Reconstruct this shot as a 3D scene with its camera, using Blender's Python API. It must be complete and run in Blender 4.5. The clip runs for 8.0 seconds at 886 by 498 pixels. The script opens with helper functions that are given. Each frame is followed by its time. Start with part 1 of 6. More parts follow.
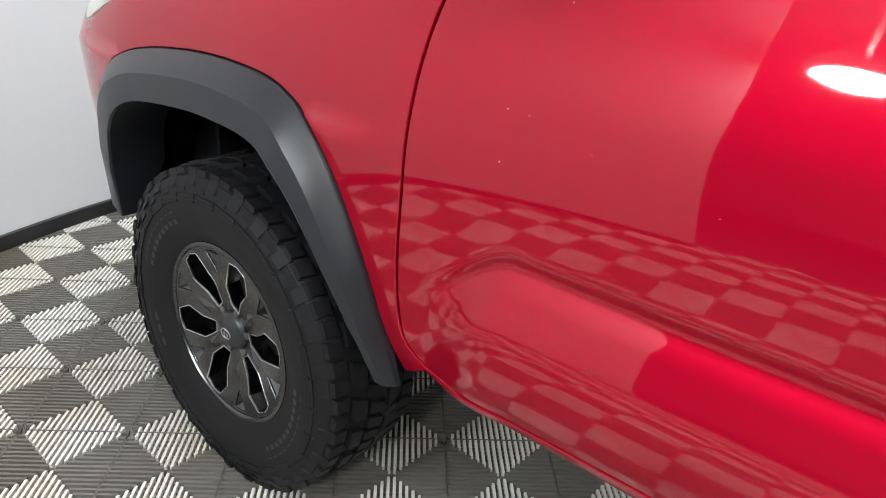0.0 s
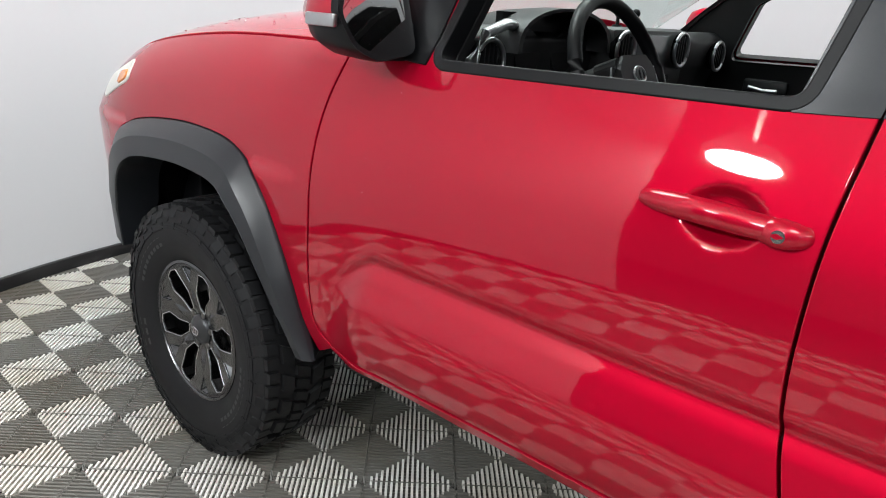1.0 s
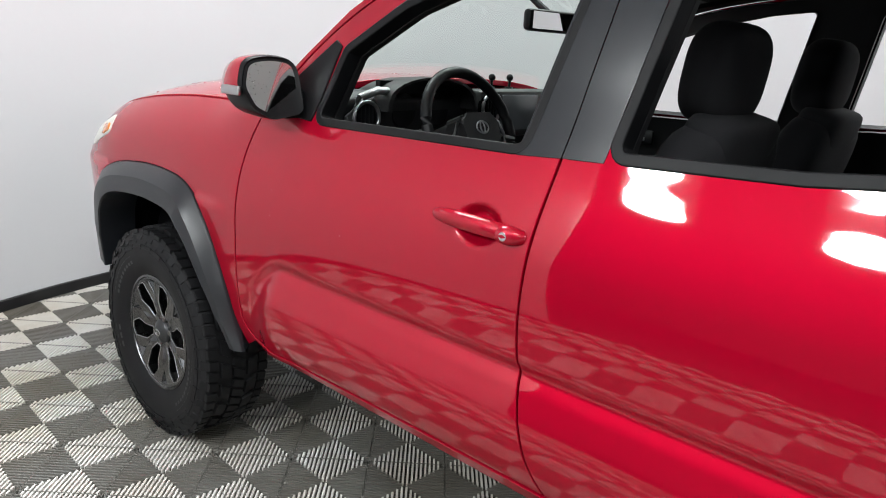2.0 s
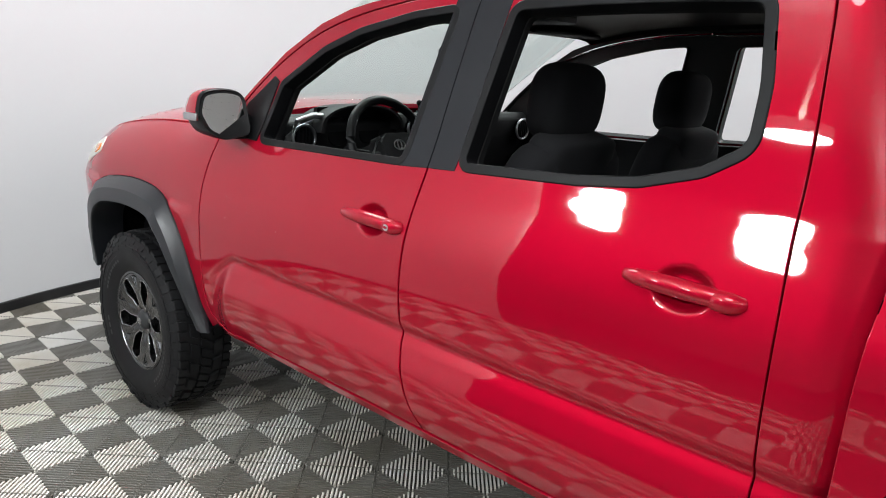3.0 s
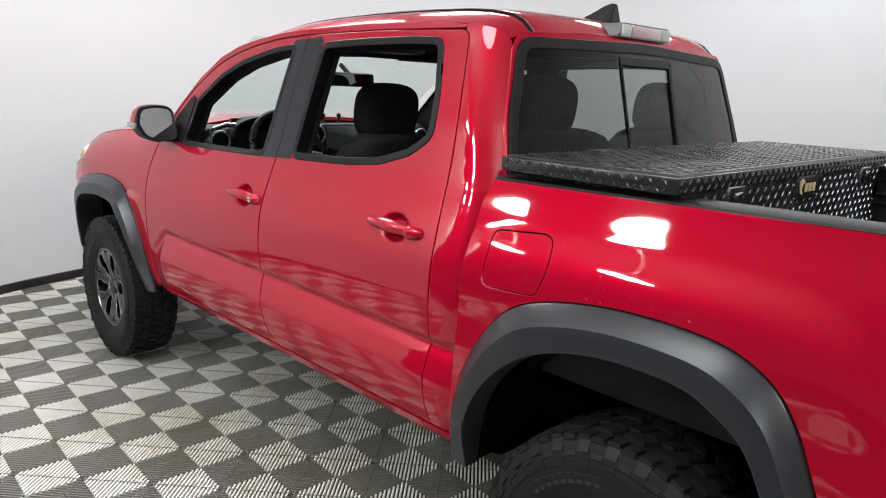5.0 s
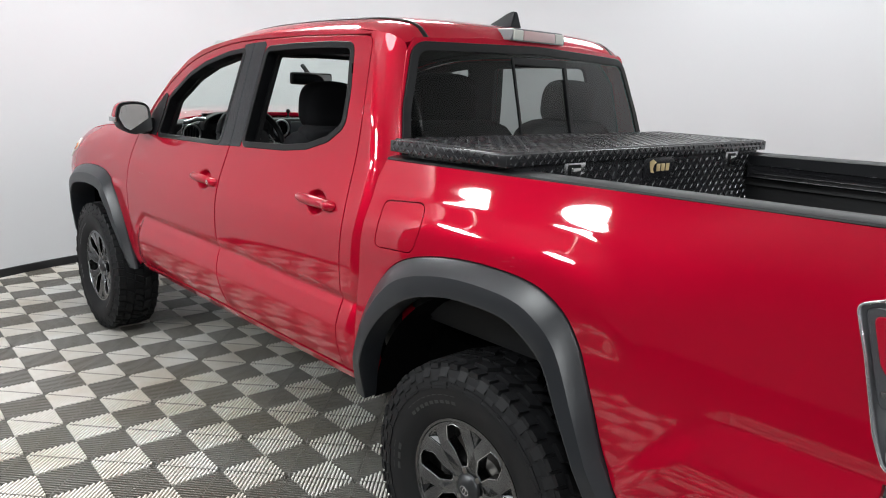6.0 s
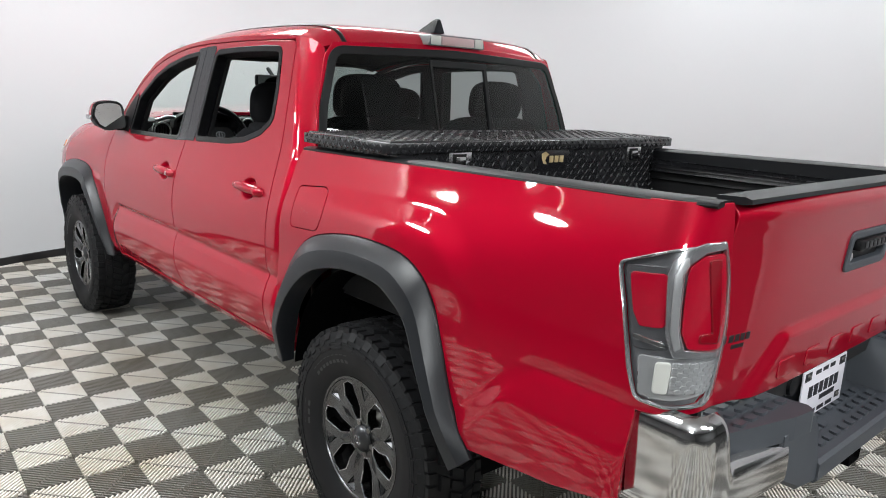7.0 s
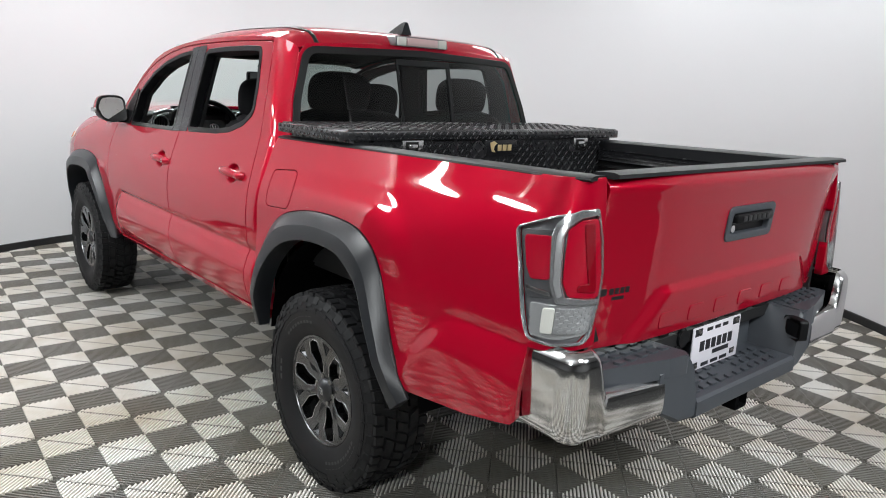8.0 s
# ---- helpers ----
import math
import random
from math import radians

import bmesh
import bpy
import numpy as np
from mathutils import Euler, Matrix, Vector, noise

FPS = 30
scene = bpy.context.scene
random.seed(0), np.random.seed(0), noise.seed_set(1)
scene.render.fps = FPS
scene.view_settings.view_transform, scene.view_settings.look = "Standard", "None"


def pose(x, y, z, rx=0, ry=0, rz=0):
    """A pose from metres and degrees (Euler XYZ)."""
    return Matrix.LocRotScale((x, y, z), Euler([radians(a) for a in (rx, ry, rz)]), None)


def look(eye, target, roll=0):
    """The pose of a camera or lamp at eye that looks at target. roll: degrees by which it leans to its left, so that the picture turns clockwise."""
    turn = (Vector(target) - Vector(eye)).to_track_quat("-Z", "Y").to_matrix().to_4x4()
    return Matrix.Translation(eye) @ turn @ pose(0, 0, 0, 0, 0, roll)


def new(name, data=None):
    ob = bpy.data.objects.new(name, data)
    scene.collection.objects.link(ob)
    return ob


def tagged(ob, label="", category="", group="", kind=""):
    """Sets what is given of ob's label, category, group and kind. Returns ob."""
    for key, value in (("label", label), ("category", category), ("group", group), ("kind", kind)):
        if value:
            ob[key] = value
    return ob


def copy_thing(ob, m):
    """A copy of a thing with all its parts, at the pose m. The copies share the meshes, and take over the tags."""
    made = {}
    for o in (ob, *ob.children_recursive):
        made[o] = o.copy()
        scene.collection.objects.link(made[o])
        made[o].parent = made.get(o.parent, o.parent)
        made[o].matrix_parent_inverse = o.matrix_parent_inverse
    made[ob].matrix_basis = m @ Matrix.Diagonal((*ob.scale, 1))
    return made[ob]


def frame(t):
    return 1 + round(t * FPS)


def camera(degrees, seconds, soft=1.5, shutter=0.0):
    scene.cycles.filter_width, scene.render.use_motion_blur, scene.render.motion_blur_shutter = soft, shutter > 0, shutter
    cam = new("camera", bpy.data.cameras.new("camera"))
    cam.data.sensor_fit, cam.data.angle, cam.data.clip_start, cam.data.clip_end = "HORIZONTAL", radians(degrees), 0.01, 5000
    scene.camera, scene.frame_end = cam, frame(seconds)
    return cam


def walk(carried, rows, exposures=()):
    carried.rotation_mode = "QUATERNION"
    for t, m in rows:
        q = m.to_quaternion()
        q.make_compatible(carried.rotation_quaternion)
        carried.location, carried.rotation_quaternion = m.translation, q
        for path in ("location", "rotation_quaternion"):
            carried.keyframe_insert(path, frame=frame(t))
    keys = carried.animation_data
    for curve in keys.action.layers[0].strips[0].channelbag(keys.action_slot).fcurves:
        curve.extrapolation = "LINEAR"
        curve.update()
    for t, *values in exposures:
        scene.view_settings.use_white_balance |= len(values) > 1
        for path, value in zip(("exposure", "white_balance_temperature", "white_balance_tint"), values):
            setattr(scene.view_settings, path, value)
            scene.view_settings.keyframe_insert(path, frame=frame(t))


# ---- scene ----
# ---- camera ----
cam = camera(63.7, 8.0, 1.0)
PATH = [
    (0, (-1.657, 1.997, 1.267), (-0.245, 3.142, 0.433), 3.7),
    (0.5, (-1.786, 1.718, 1.312), (-0.357, 2.907, 0.574), 3.9),
    (1, (-1.877, 1.449, 1.365), (-0.439, 2.674, 0.71), 4.0),
    (1.5, (-1.922, 1.144, 1.414), (-0.486, 2.407, 0.829), 3.9),
    (3, (-2.145, 0.334, 1.519), (-0.717, 1.643, 1.024), 3.1),
    (3.5, (-2.138, 0.066, 1.537), (-0.726, 1.402, 1.064), 3.0),
    (4, (-2.198, -0.197, 1.539), (-0.799, 1.156, 1.079), 2.8),
    (4.5, (-2.222, -0.458, 1.545), (-0.838, 0.914, 1.097), 2.7),
    (6, (-2.253, -1.293, 1.553), (-0.917, 0.127, 1.105), 2.3),
    (6.5, (-2.213, -1.544, 1.545), (-0.895, -0.103, 1.111), 2.5),
    (7, (-2.151, -1.788, 1.543), (-0.855, -0.327, 1.11), 2.5),
    (7.5, (-2.188, -2.009, 1.531), (-0.901, -0.541, 1.099), 2.7),
    (8, (-2.221, -2.194, 1.546), (-0.945, -0.718, 1.105), 2.7),
]
walk(cam, [(t, look(eye, target, roll)) for t, eye, target, roll in PATH], [(0, 0.40), (0.7, 0.33), (2.2, 0.22), (3.2, 0.18), (8, 0.18)])

# ---- light ----
world = bpy.data.worlds.new("world")
world.use_nodes = True
world.node_tree.nodes["Background"].inputs[0].default_value = (0.8, 0.85, 0.9, 1)
world.node_tree.nodes["Background"].inputs[1].default_value = 0.05
scene.world = world
scene.view_settings.exposure = 0.0

CEIL = 3.4
LAMP_R = 0.18
WIDE_R = 0.62
# x, y, drop below the ceiling, share of the power
# first two match reflections in the doors; the rest are unseen, added as fill
LAMPS = [(-3.14, 2.60, 1.10, 1.3), (-3.22, 1.55, 1.10, 1.2), (-3.3, -2.5, 1.10, 2.0), (-0.7, -3.5, 0.06, 2.5), (1.0, -4.5, 0.06, 3.2),
         (2.55, -0.1, 0.06, 0.95), (2.75, 1.5, 0.06, 0.95), (1.3, 2.9, 0.06, 1.5), (-0.3, 3.5, 0.06, 1.7), (-2.1, 0.4, 0.06, 1.3)]
LAMP_WATTS = 36.0
for lx, ly, drop, share in LAMPS:
    ld = bpy.data.lights.new("lamp_and_fill_light", "AREA")
    ld.shape, ld.size, ld.energy, ld.color = "DISK", (LAMP_R if drop > 0.3 else WIDE_R) * 2, LAMP_WATTS * share, (0.95, 0.99, 1.0)
    lo = new("lamp_and_fill_light", ld)
    lo.matrix_world = pose(lx, ly, CEIL - drop - 0.055)
    if drop > 0.3:
        # upward fill over each hung lamp, added to brighten the ceiling
        ud = bpy.data.lights.new("ceiling_fill_light", "AREA")
        ud.shape, ud.size, ud.energy, ud.color = "DISK", LAMP_R * 2, LAMP_WATTS * share * 0.6, (0.95, 0.99, 1.0)
        uo = new("ceiling_fill_light", ud)
        uo.matrix_world = pose(lx, ly, CEIL - drop + 0.06, 180, 0, 0)

# ---- materials ----
def material(name, color, rough=0.5, metal=0.0, coat=0.0, spec=0.5):
    m = bpy.data.materials.new(name)
    m.use_nodes = True
    b = m.node_tree.nodes["Principled BSDF"]
    b.inputs["Base Color"].default_value = (*color, 1)
    b.inputs["Roughness"].default_value = rough
    b.inputs["Metallic"].default_value = metal
    b.inputs["Coat Weight"].default_value = coat
    b.inputs["Coat Roughness"].default_value = 0.03
    b.inputs["Coat IOR"].default_value = 1.5
    b.inputs["Specular IOR Level"].default_value = spec
    return m


def grain(m, scale=40.0, amount=0.15, bump=0.0, stain=3.0, stain_amount=0.1, rough=0.0, distance=0.001):
    """Fine grain and broad stains in the colour, relief and roughness of a material."""
    t, n = m.node_tree, m.node_tree.nodes
    b = n["Principled BSDF"]
    base = b.inputs["Base Color"].default_value[:]
    co = n.new("ShaderNodeTexCoord")
    fine, broad = n.new("ShaderNodeTexNoise"), n.new("ShaderNodeTexNoise")
    fine.inputs["Scale"].default_value, broad.inputs["Scale"].default_value = scale, stain
    fine.inputs["Detail"].default_value, broad.inputs["Detail"].default_value = 4, 5
    for k in (fine, broad):
        t.links.new(co.outputs["Object"], k.inputs["Vector"])
    total = n.new("ShaderNodeMath")
    total.operation = "MULTIPLY_ADD"
    t.links.new(fine.outputs[0], total.inputs[0])
    total.inputs[1].default_value = amount * 2
    off = n.new("ShaderNodeMath")
    off.operation = "MULTIPLY_ADD"
    t.links.new(broad.outputs[0], off.inputs[0])
    off.inputs[1].default_value = stain_amount * 2
    off.inputs[2].default_value = 1 - amount - stain_amount
    t.links.new(off.outputs[0], total.inputs[2])
    mix = n.new("ShaderNodeVectorMath")
    mix.operation = "SCALE"
    mix.inputs[0].default_value = base[:3]
    t.links.new(total.outputs[0], mix.inputs["Scale"])
    t.links.new(mix.outputs[0], b.inputs["Base Color"])
    if bump:
        bp = n.new("ShaderNodeBump")
        bp.inputs["Strength"].default_value, bp.inputs["Distance"].default_value = bump, distance
        t.links.new(fine.outputs[0], bp.inputs["Height"])
        t.links.new(bp.outputs[0], b.inputs["Normal"])
    if rough:
        rr = n.new("ShaderNodeMath")
        rr.operation = "MULTIPLY_ADD"
        t.links.new(broad.outputs[0], rr.inputs[0])
        rr.inputs[1].default_value = rough
        rr.inputs[2].default_value = b.inputs["Roughness"].default_value - rough / 2
        t.links.new(rr.outputs[0], b.inputs["Roughness"])
    return m


RED = grain(material("red_metallic_paint", (0.375, 0.0015, 0.018), 0.42, 0.35, 1.0, 0.0), 900, 0.05, 0, 2.0, 0.03)
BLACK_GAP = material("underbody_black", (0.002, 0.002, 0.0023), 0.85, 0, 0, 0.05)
FLARE = grain(material("flare_plastic", (0.013, 0.0145, 0.0175), 0.36, 0, 0, 0.52), 700, 0.12, 0.25, 4, 0.08, 0.1, 0.0003)
TRIM = grain(material("black_trim", (0.005, 0.0052, 0.006), 0.42, 0, 0, 0.20), 300, 0.1, 0, 5, 0.1, 0.1)
PILLAR = grain(material("pillar_film", (0.015, 0.0165, 0.020), 0.25, 0, 0, 0.30), 500, 0.08, 0, 6, 0.05, 0.1)
RUBBER = grain(material("tyre_rubber", (0.006, 0.006, 0.007), 0.6, 0, 0, 0.28), 160, 0.25, 0.2, 9, 0.25, 0.2, 0.0006)
LETTER = material("moulded_letter", (0.016, 0.016, 0.0175), 0.45)
RIM = grain(material("gunmetal_alloy", (0.125, 0.127, 0.132), 0.24, 1.0), 200, 0.06, 0, 8, 0.08, 0.1)
HUB = grain(material("hub_plastic", (0.05, 0.051, 0.054), 0.3, 0.6), 300, 0.06, 0, 8, 0.08, 0.1)
RIM_EDGE = material("machined_edge", (0.70, 0.70, 0.71), 0.22, 1.0)
CHROME = material("chrome", (0.62, 0.62, 0.625), 0.12, 1.0)
STEEL = material("cast_steel", (0.22, 0.21, 0.2), 0.5, 1.0)
BUMPER = grain(material("bumper_plastic", (0.05, 0.056, 0.066), 0.5), 500, 0.12, 0.3, 5, 0.1, 0.1, 0.0003)
LINER = grain(material("bed_liner", (0.008, 0.008, 0.009), 0.6), 300, 0.2, 0.4, 5, 0.15, 0.2, 0.0006)
BOXMETAL = grain(material("black_powder_coat", (0.014, 0.014, 0.016), 0.27), 300, 0.1, 0.05, 5, 0.15, 0.15, 0.0004)
INTERIOR = grain(material("interior_plastic", (0.008, 0.008, 0.009), 0.5), 350, 0.15, 0.2, 5, 0.1, 0.1, 0.0004)
FABRIC = grain(material("seat_fabric", (0.007, 0.007, 0.009), 0.95), 900, 0.3, 0.4, 6, 0.15, 0, 0.0006)
SILVER = material("satin_silver", (0.45, 0.46, 0.47), 0.3, 1.0)
SCREEN = material("dark_screen", (0.12, 0.13, 0.14), 0.15)
WALL = grain(material("wall_paint", (0.525, 0.525, 0.537), 0.62), 60, 0.01, 0.03, 0.8, 0.02, 0, 0.001)
OUTER = grain(material("outer_wall_paint", (0.17, 0.17, 0.17), 0.7), 40, 0.03, 0, 1, 0.06)
CEILING = grain(material("ceiling_paint", (0.82, 0.82, 0.82), 0.8), 40, 0.03, 0, 1, 0.05)
BASE = material("baseboard_vinyl", (0.008, 0.008, 0.009), 0.45)
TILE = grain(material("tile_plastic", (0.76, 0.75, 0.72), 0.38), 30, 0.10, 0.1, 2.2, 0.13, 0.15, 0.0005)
def soiled(m, scale, amount):
    """Brownish soiling in broad, ragged patches, the same across neighbouring pieces."""
    t, n = m.node_tree, m.node_tree.nodes
    b = n["Principled BSDF"]
    old = b.inputs["Base Color"].links[0].from_socket
    geo, dirt, ramp, tint, mul = n.new("ShaderNodeNewGeometry"), n.new("ShaderNodeTexNoise"), n.new("ShaderNodeMapRange"), n.new("ShaderNodeMix"), n.new("ShaderNodeVectorMath")
    dirt.inputs["Scale"].default_value, dirt.inputs["Detail"].default_value, dirt.inputs["Roughness"].default_value = scale, 8, 0.65
    t.links.new(geo.outputs["Position"], dirt.inputs["Vector"])
    ramp.inputs["From Min"].default_value, ramp.inputs["From Max"].default_value, ramp.inputs["To Max"].default_value = 0.38, 0.70, amount
    t.links.new(dirt.outputs[0], ramp.inputs["Value"])
    tint.data_type = "RGBA"
    tint.inputs[6].default_value, tint.inputs[7].default_value = (1, 1, 1, 1), (0.62, 0.53, 0.40, 1)
    t.links.new(ramp.outputs[0], tint.inputs[0])
    mul.operation = "MULTIPLY"
    t.links.new(old, mul.inputs[0])
    t.links.new(tint.outputs[2], mul.inputs[1])
    t.links.new(mul.outputs[0], b.inputs["Base Color"])


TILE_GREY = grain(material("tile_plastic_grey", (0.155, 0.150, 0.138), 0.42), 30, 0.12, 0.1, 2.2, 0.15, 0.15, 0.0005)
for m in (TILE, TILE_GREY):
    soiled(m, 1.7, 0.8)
SUBFLOOR = grain(material("subfloor", (0.02, 0.019, 0.018), 0.8), 30, 0.1, 0, 2, 0.1)
PLATE = material("plate_white", (0.72, 0.70, 0.76), 0.4)
INK = material("plate_ink", (0.015, 0.015, 0.02), 0.5)
GOLD = material("gold_print", (0.55, 0.42, 0.22), 0.4)
AMBER = material("amber_lens", (0.7, 0.22, 0.04), 0.2, 0, 1.0)
LAMPFACE = material("lamp_housing", (0.7, 0.7, 0.7), 0.5)
MIRROR = material("mirror_silver", (0.85, 0.86, 0.87), 0.015, 1.0)


def glass(name, color, rough=0.0):
    m = bpy.data.materials.new(name)
    m.use_nodes = True
    t, n = m.node_tree, m.node_tree.nodes
    n.remove(n["Principled BSDF"])
    clear, gloss, mix, fres = n.new("ShaderNodeBsdfTransparent"), n.new("ShaderNodeBsdfGlossy"), n.new("ShaderNodeMixShader"), n.new("ShaderNodeFresnel")
    clear.inputs[0].default_value = (*color, 1)
    gloss.inputs["Roughness"].default_value = rough
    fres.inputs[0].default_value = 1.5
    t.links.new(fres.outputs[0], mix.inputs[0])
    t.links.new(clear.outputs[0], mix.inputs[1])
    t.links.new(gloss.outputs[0], mix.inputs[2])
    t.links.new(mix.outputs[0], n["Material Output"].inputs[0])
    return m


WINDSCREEN = glass("windscreen_glass", (0.80, 0.88, 0.85))
PRIVACY = glass("privacy_glass", (0.28, 0.31, 0.30))
SLIDER = glass("slider_glass", (0.30, 0.33, 0.32))
LENS = glass("clear_lens", (0.93, 0.93, 0.93))

# ---- geometry helpers ----
def mesh_object(name, verts, faces, mat, parent=None, label="", smooth=False, normals=None):
    me = bpy.data.meshes.new(name)
    me.from_pydata([tuple(v) for v in verts], [], faces)
    me.materials.append(mat)
    if smooth:
        me.polygons.foreach_set("use_smooth", [True] * len(me.polygons))
    if normals is not None:
        me.normals_split_custom_set_from_vertices([tuple(n) for n in normals])
    me.update()
    ob = new(name, me)
    if parent:
        ob.parent = parent
    return tagged(ob, label)


def part(name, bm, mat, parent=None, label="", smooth=None):
    """Links a bmesh as one mesh object; smooth: the angle in degrees below which edges are rounded."""
    me = bpy.data.meshes.new(name)
    bmesh.ops.recalc_face_normals(bm, faces=bm.faces)
    if smooth:
        for f in bm.faces:
            f.smooth = True
        for e in bm.edges:
            if len(e.link_faces) == 2 and e.calc_face_angle(0) > radians(smooth):
                e.smooth = False
    bm.to_mesh(me)
    bm.free()
    me.materials.append(mat)
    ob = new(name, me)
    if parent:
        ob.parent = parent
    return tagged(ob, label)


def thing(name, label, category, group="", kind="", at=(0, 0, 0)):
    ob = new(name)
    ob.location = at
    return tagged(ob, label, category, group, kind)


def box(bm, x0, x1, y0, y1, z0, z1, bevel=0.0, m=None, seg=2):
    r = bmesh.ops.create_cube(bm, size=1.0)
    vs = r["verts"]
    for v in vs:
        v.co = Vector(((x0 + x1) / 2 + v.co.x * (x1 - x0), (y0 + y1) / 2 + v.co.y * (y1 - y0), (z0 + z1) / 2 + v.co.z * (z1 - z0)))
    if bevel:
        es = {e for v in vs for e in v.link_edges}
        r = bmesh.ops.bevel(bm, geom=list(es), offset=bevel, segments=seg, profile=0.5, affect="EDGES")
        vs = {v for f in r["faces"] for v in f.verts} | {v for v in vs if v.is_valid}
        vs = list(vs)
    if m is not None:
        bmesh.ops.transform(bm, matrix=m, verts=vs)
    return vs


def tube(bm, r0, r1, h, m, n=24, caps=True):
    r = bmesh.ops.create_cone(bm, cap_ends=caps, segments=n, radius1=r0, radius2=r1, depth=h)
    bmesh.ops.transform(bm, matrix=m, verts=r["verts"])
    return r["verts"]


def lathe(bm, profile, n=48, axis="x", m=None):
    """Turns (radius, along) points round an axis."""
    rings = []
    for k in range(n):
        a = 2 * math.pi * k / n
        ring = []
        for r, h in profile:
            p = {"x": (h, r * math.cos(a), r * math.sin(a)), "z": (r * math.cos(a), r * math.sin(a), h), "y": (r * math.cos(a), h, r * math.sin(a))}[axis]
            ring.append(bm.verts.new(m @ Vector(p) if m is not None else p))
        rings.append(ring)
    for k in range(n):
        a, b = rings[k], rings[(k + 1) % n]
        for i in range(len(profile) - 1):
            bm.faces.new((a[i], a[i + 1], b[i + 1], b[i]))


def prism(bm, pts, y0, y1, plane="xz", m=None):
    """A solid from a closed outline, from y0 to y1 along the third axis."""
    def at(u, v, w):
        p = {"xz": (u, w, v), "yz": (w, u, v), "xy": (u, v, w)}[plane]
        return m @ Vector(p) if m is not None else Vector(p)
    a = [bm.verts.new(at(u, v, y0)) for u, v in pts]
    b = [bm.verts.new(at(u, v, y1)) for u, v in pts]
    bm.faces.new(a)
    bm.faces.new(b[::-1])
    for i in range(len(pts)):
        j = (i + 1) % len(pts)
        bm.faces.new((a[i], b[i], b[j], a[j]))
    return a + b


def sweep(bm, path, radius, n=8, closed=False, flat=1.0):
    """A tube along points."""
    pts = [Vector(p) for p in path]
    rings = []
    up = Vector((0, 0, 1))
    for i, p in enumerate(pts):
        d = (pts[(i + 1) % len(pts)] if closed or i + 1 < len(pts) else p) - (pts[i - 1] if closed or i else p)
        d.normalize()
        s = d.cross(up if abs(d.z) < 0.9 else Vector((1, 0, 0))).normalized()
        t = s.cross(d)
        rr = radius(i / (len(pts) - 1)) if callable(radius) else radius
        rings.append([bm.verts.new(p + (s * math.cos(2 * math.pi * k / n) + t * math.sin(2 * math.pi * k / n) * flat) * rr) for k in range(n)])
    for i in range(len(pts) if closed else len(pts) - 1):
        a, b = rings[i], rings[(i + 1) % len(pts)]
        for k in range(n):
            bm.faces.new((a[k], a[(k + 1) % n], b[(k + 1) % n], b[k]))
    if not closed:
        bm.faces.new(rings[0][::-1])
        bm.faces.new(rings[-1])


def rounded(pts, seg=6):
    """An outline from (u, v) or (u, v, radius) corners."""
    out = []
    n = len(pts)
    for i in range(n):
        p = Vector(pts[i][:2])
        r = pts[i][2] if len(pts[i]) > 2 else 0
        if not r:
            out.append(tuple(p))
            continue
        a, b = Vector(pts[i - 1][:2]) - p, Vector(pts[(i + 1) % n][:2]) - p
        la, lb = a.length, b.length
        a, b = a / la, b / lb
        ang = math.acos(max(-1, min(1, a.dot(b))))
        d = min(r / max(math.tan(ang / 2), 1e-3), la * 0.49, lb * 0.49)
        p0, p2 = p + a * d, p + b * d
        for k in range(seg + 1):
            t = k / seg
            out.append(tuple(p0 * (1 - t) ** 2 + p * 2 * t * (1 - t) + p2 * t * t))
    return out


def smoothed(pts, per=5):
    """A curve through points (open)."""
    p = [Vector(q) for q in pts]
    p = [p[0] * 2 - p[1]] + p + [p[-1] * 2 - p[-2]]
    out = []
    for i in range(1, len(p) - 2):
        for k in range(per):
            t = k / per
            out.append(tuple(0.5 * (2 * p[i] + (p[i + 1] - p[i - 1]) * t + (2 * p[i - 1] - 5 * p[i] + 4 * p[i + 1] - p[i + 2]) * t * t + (3 * p[i] - p[i - 1] - 3 * p[i + 1] + p[i + 2]) * t ** 3)))
    out.append(tuple(p[-2]))
    return out


def inside(poly, pts):
    poly = np.asarray(poly)
    x, y = pts[:, 0], pts[:, 1]
    hit = np.zeros(len(pts), bool)
    a, b = poly, np.roll(poly, -1, 0)
    for (x0, y0), (x1, y1) in zip(a, b):
        if y0 == y1:
            continue
        c = ((y0 > y) != (y1 > y)) & (x < (x1 - x0) * (y - y0) / (y1 - y0) + x0)
        hit ^= c
    return hit


def dense(loop, step):
    out = []
    for i, p in enumerate(loop):
        q = loop[(i + 1) % len(loop)]
        n = max(1, int(math.ceil(math.hypot(q[0] - p[0], q[1] - p[1]) / step)))
        for k in range(n):
            out.append((p[0] + (q[0] - p[0]) * k / n, p[1] + (q[1] - p[1]) * k / n))
    clean = []
    for p in out:
        if not clean or math.hypot(p[0] - clean[-1][0], p[1] - clean[-1][1]) > 1e-4:
            clean.append(p)
    if math.hypot(clean[0][0] - clean[-1][0], clean[0][1] - clean[-1][1]) < 1e-4:
        clean.pop()
    return clean


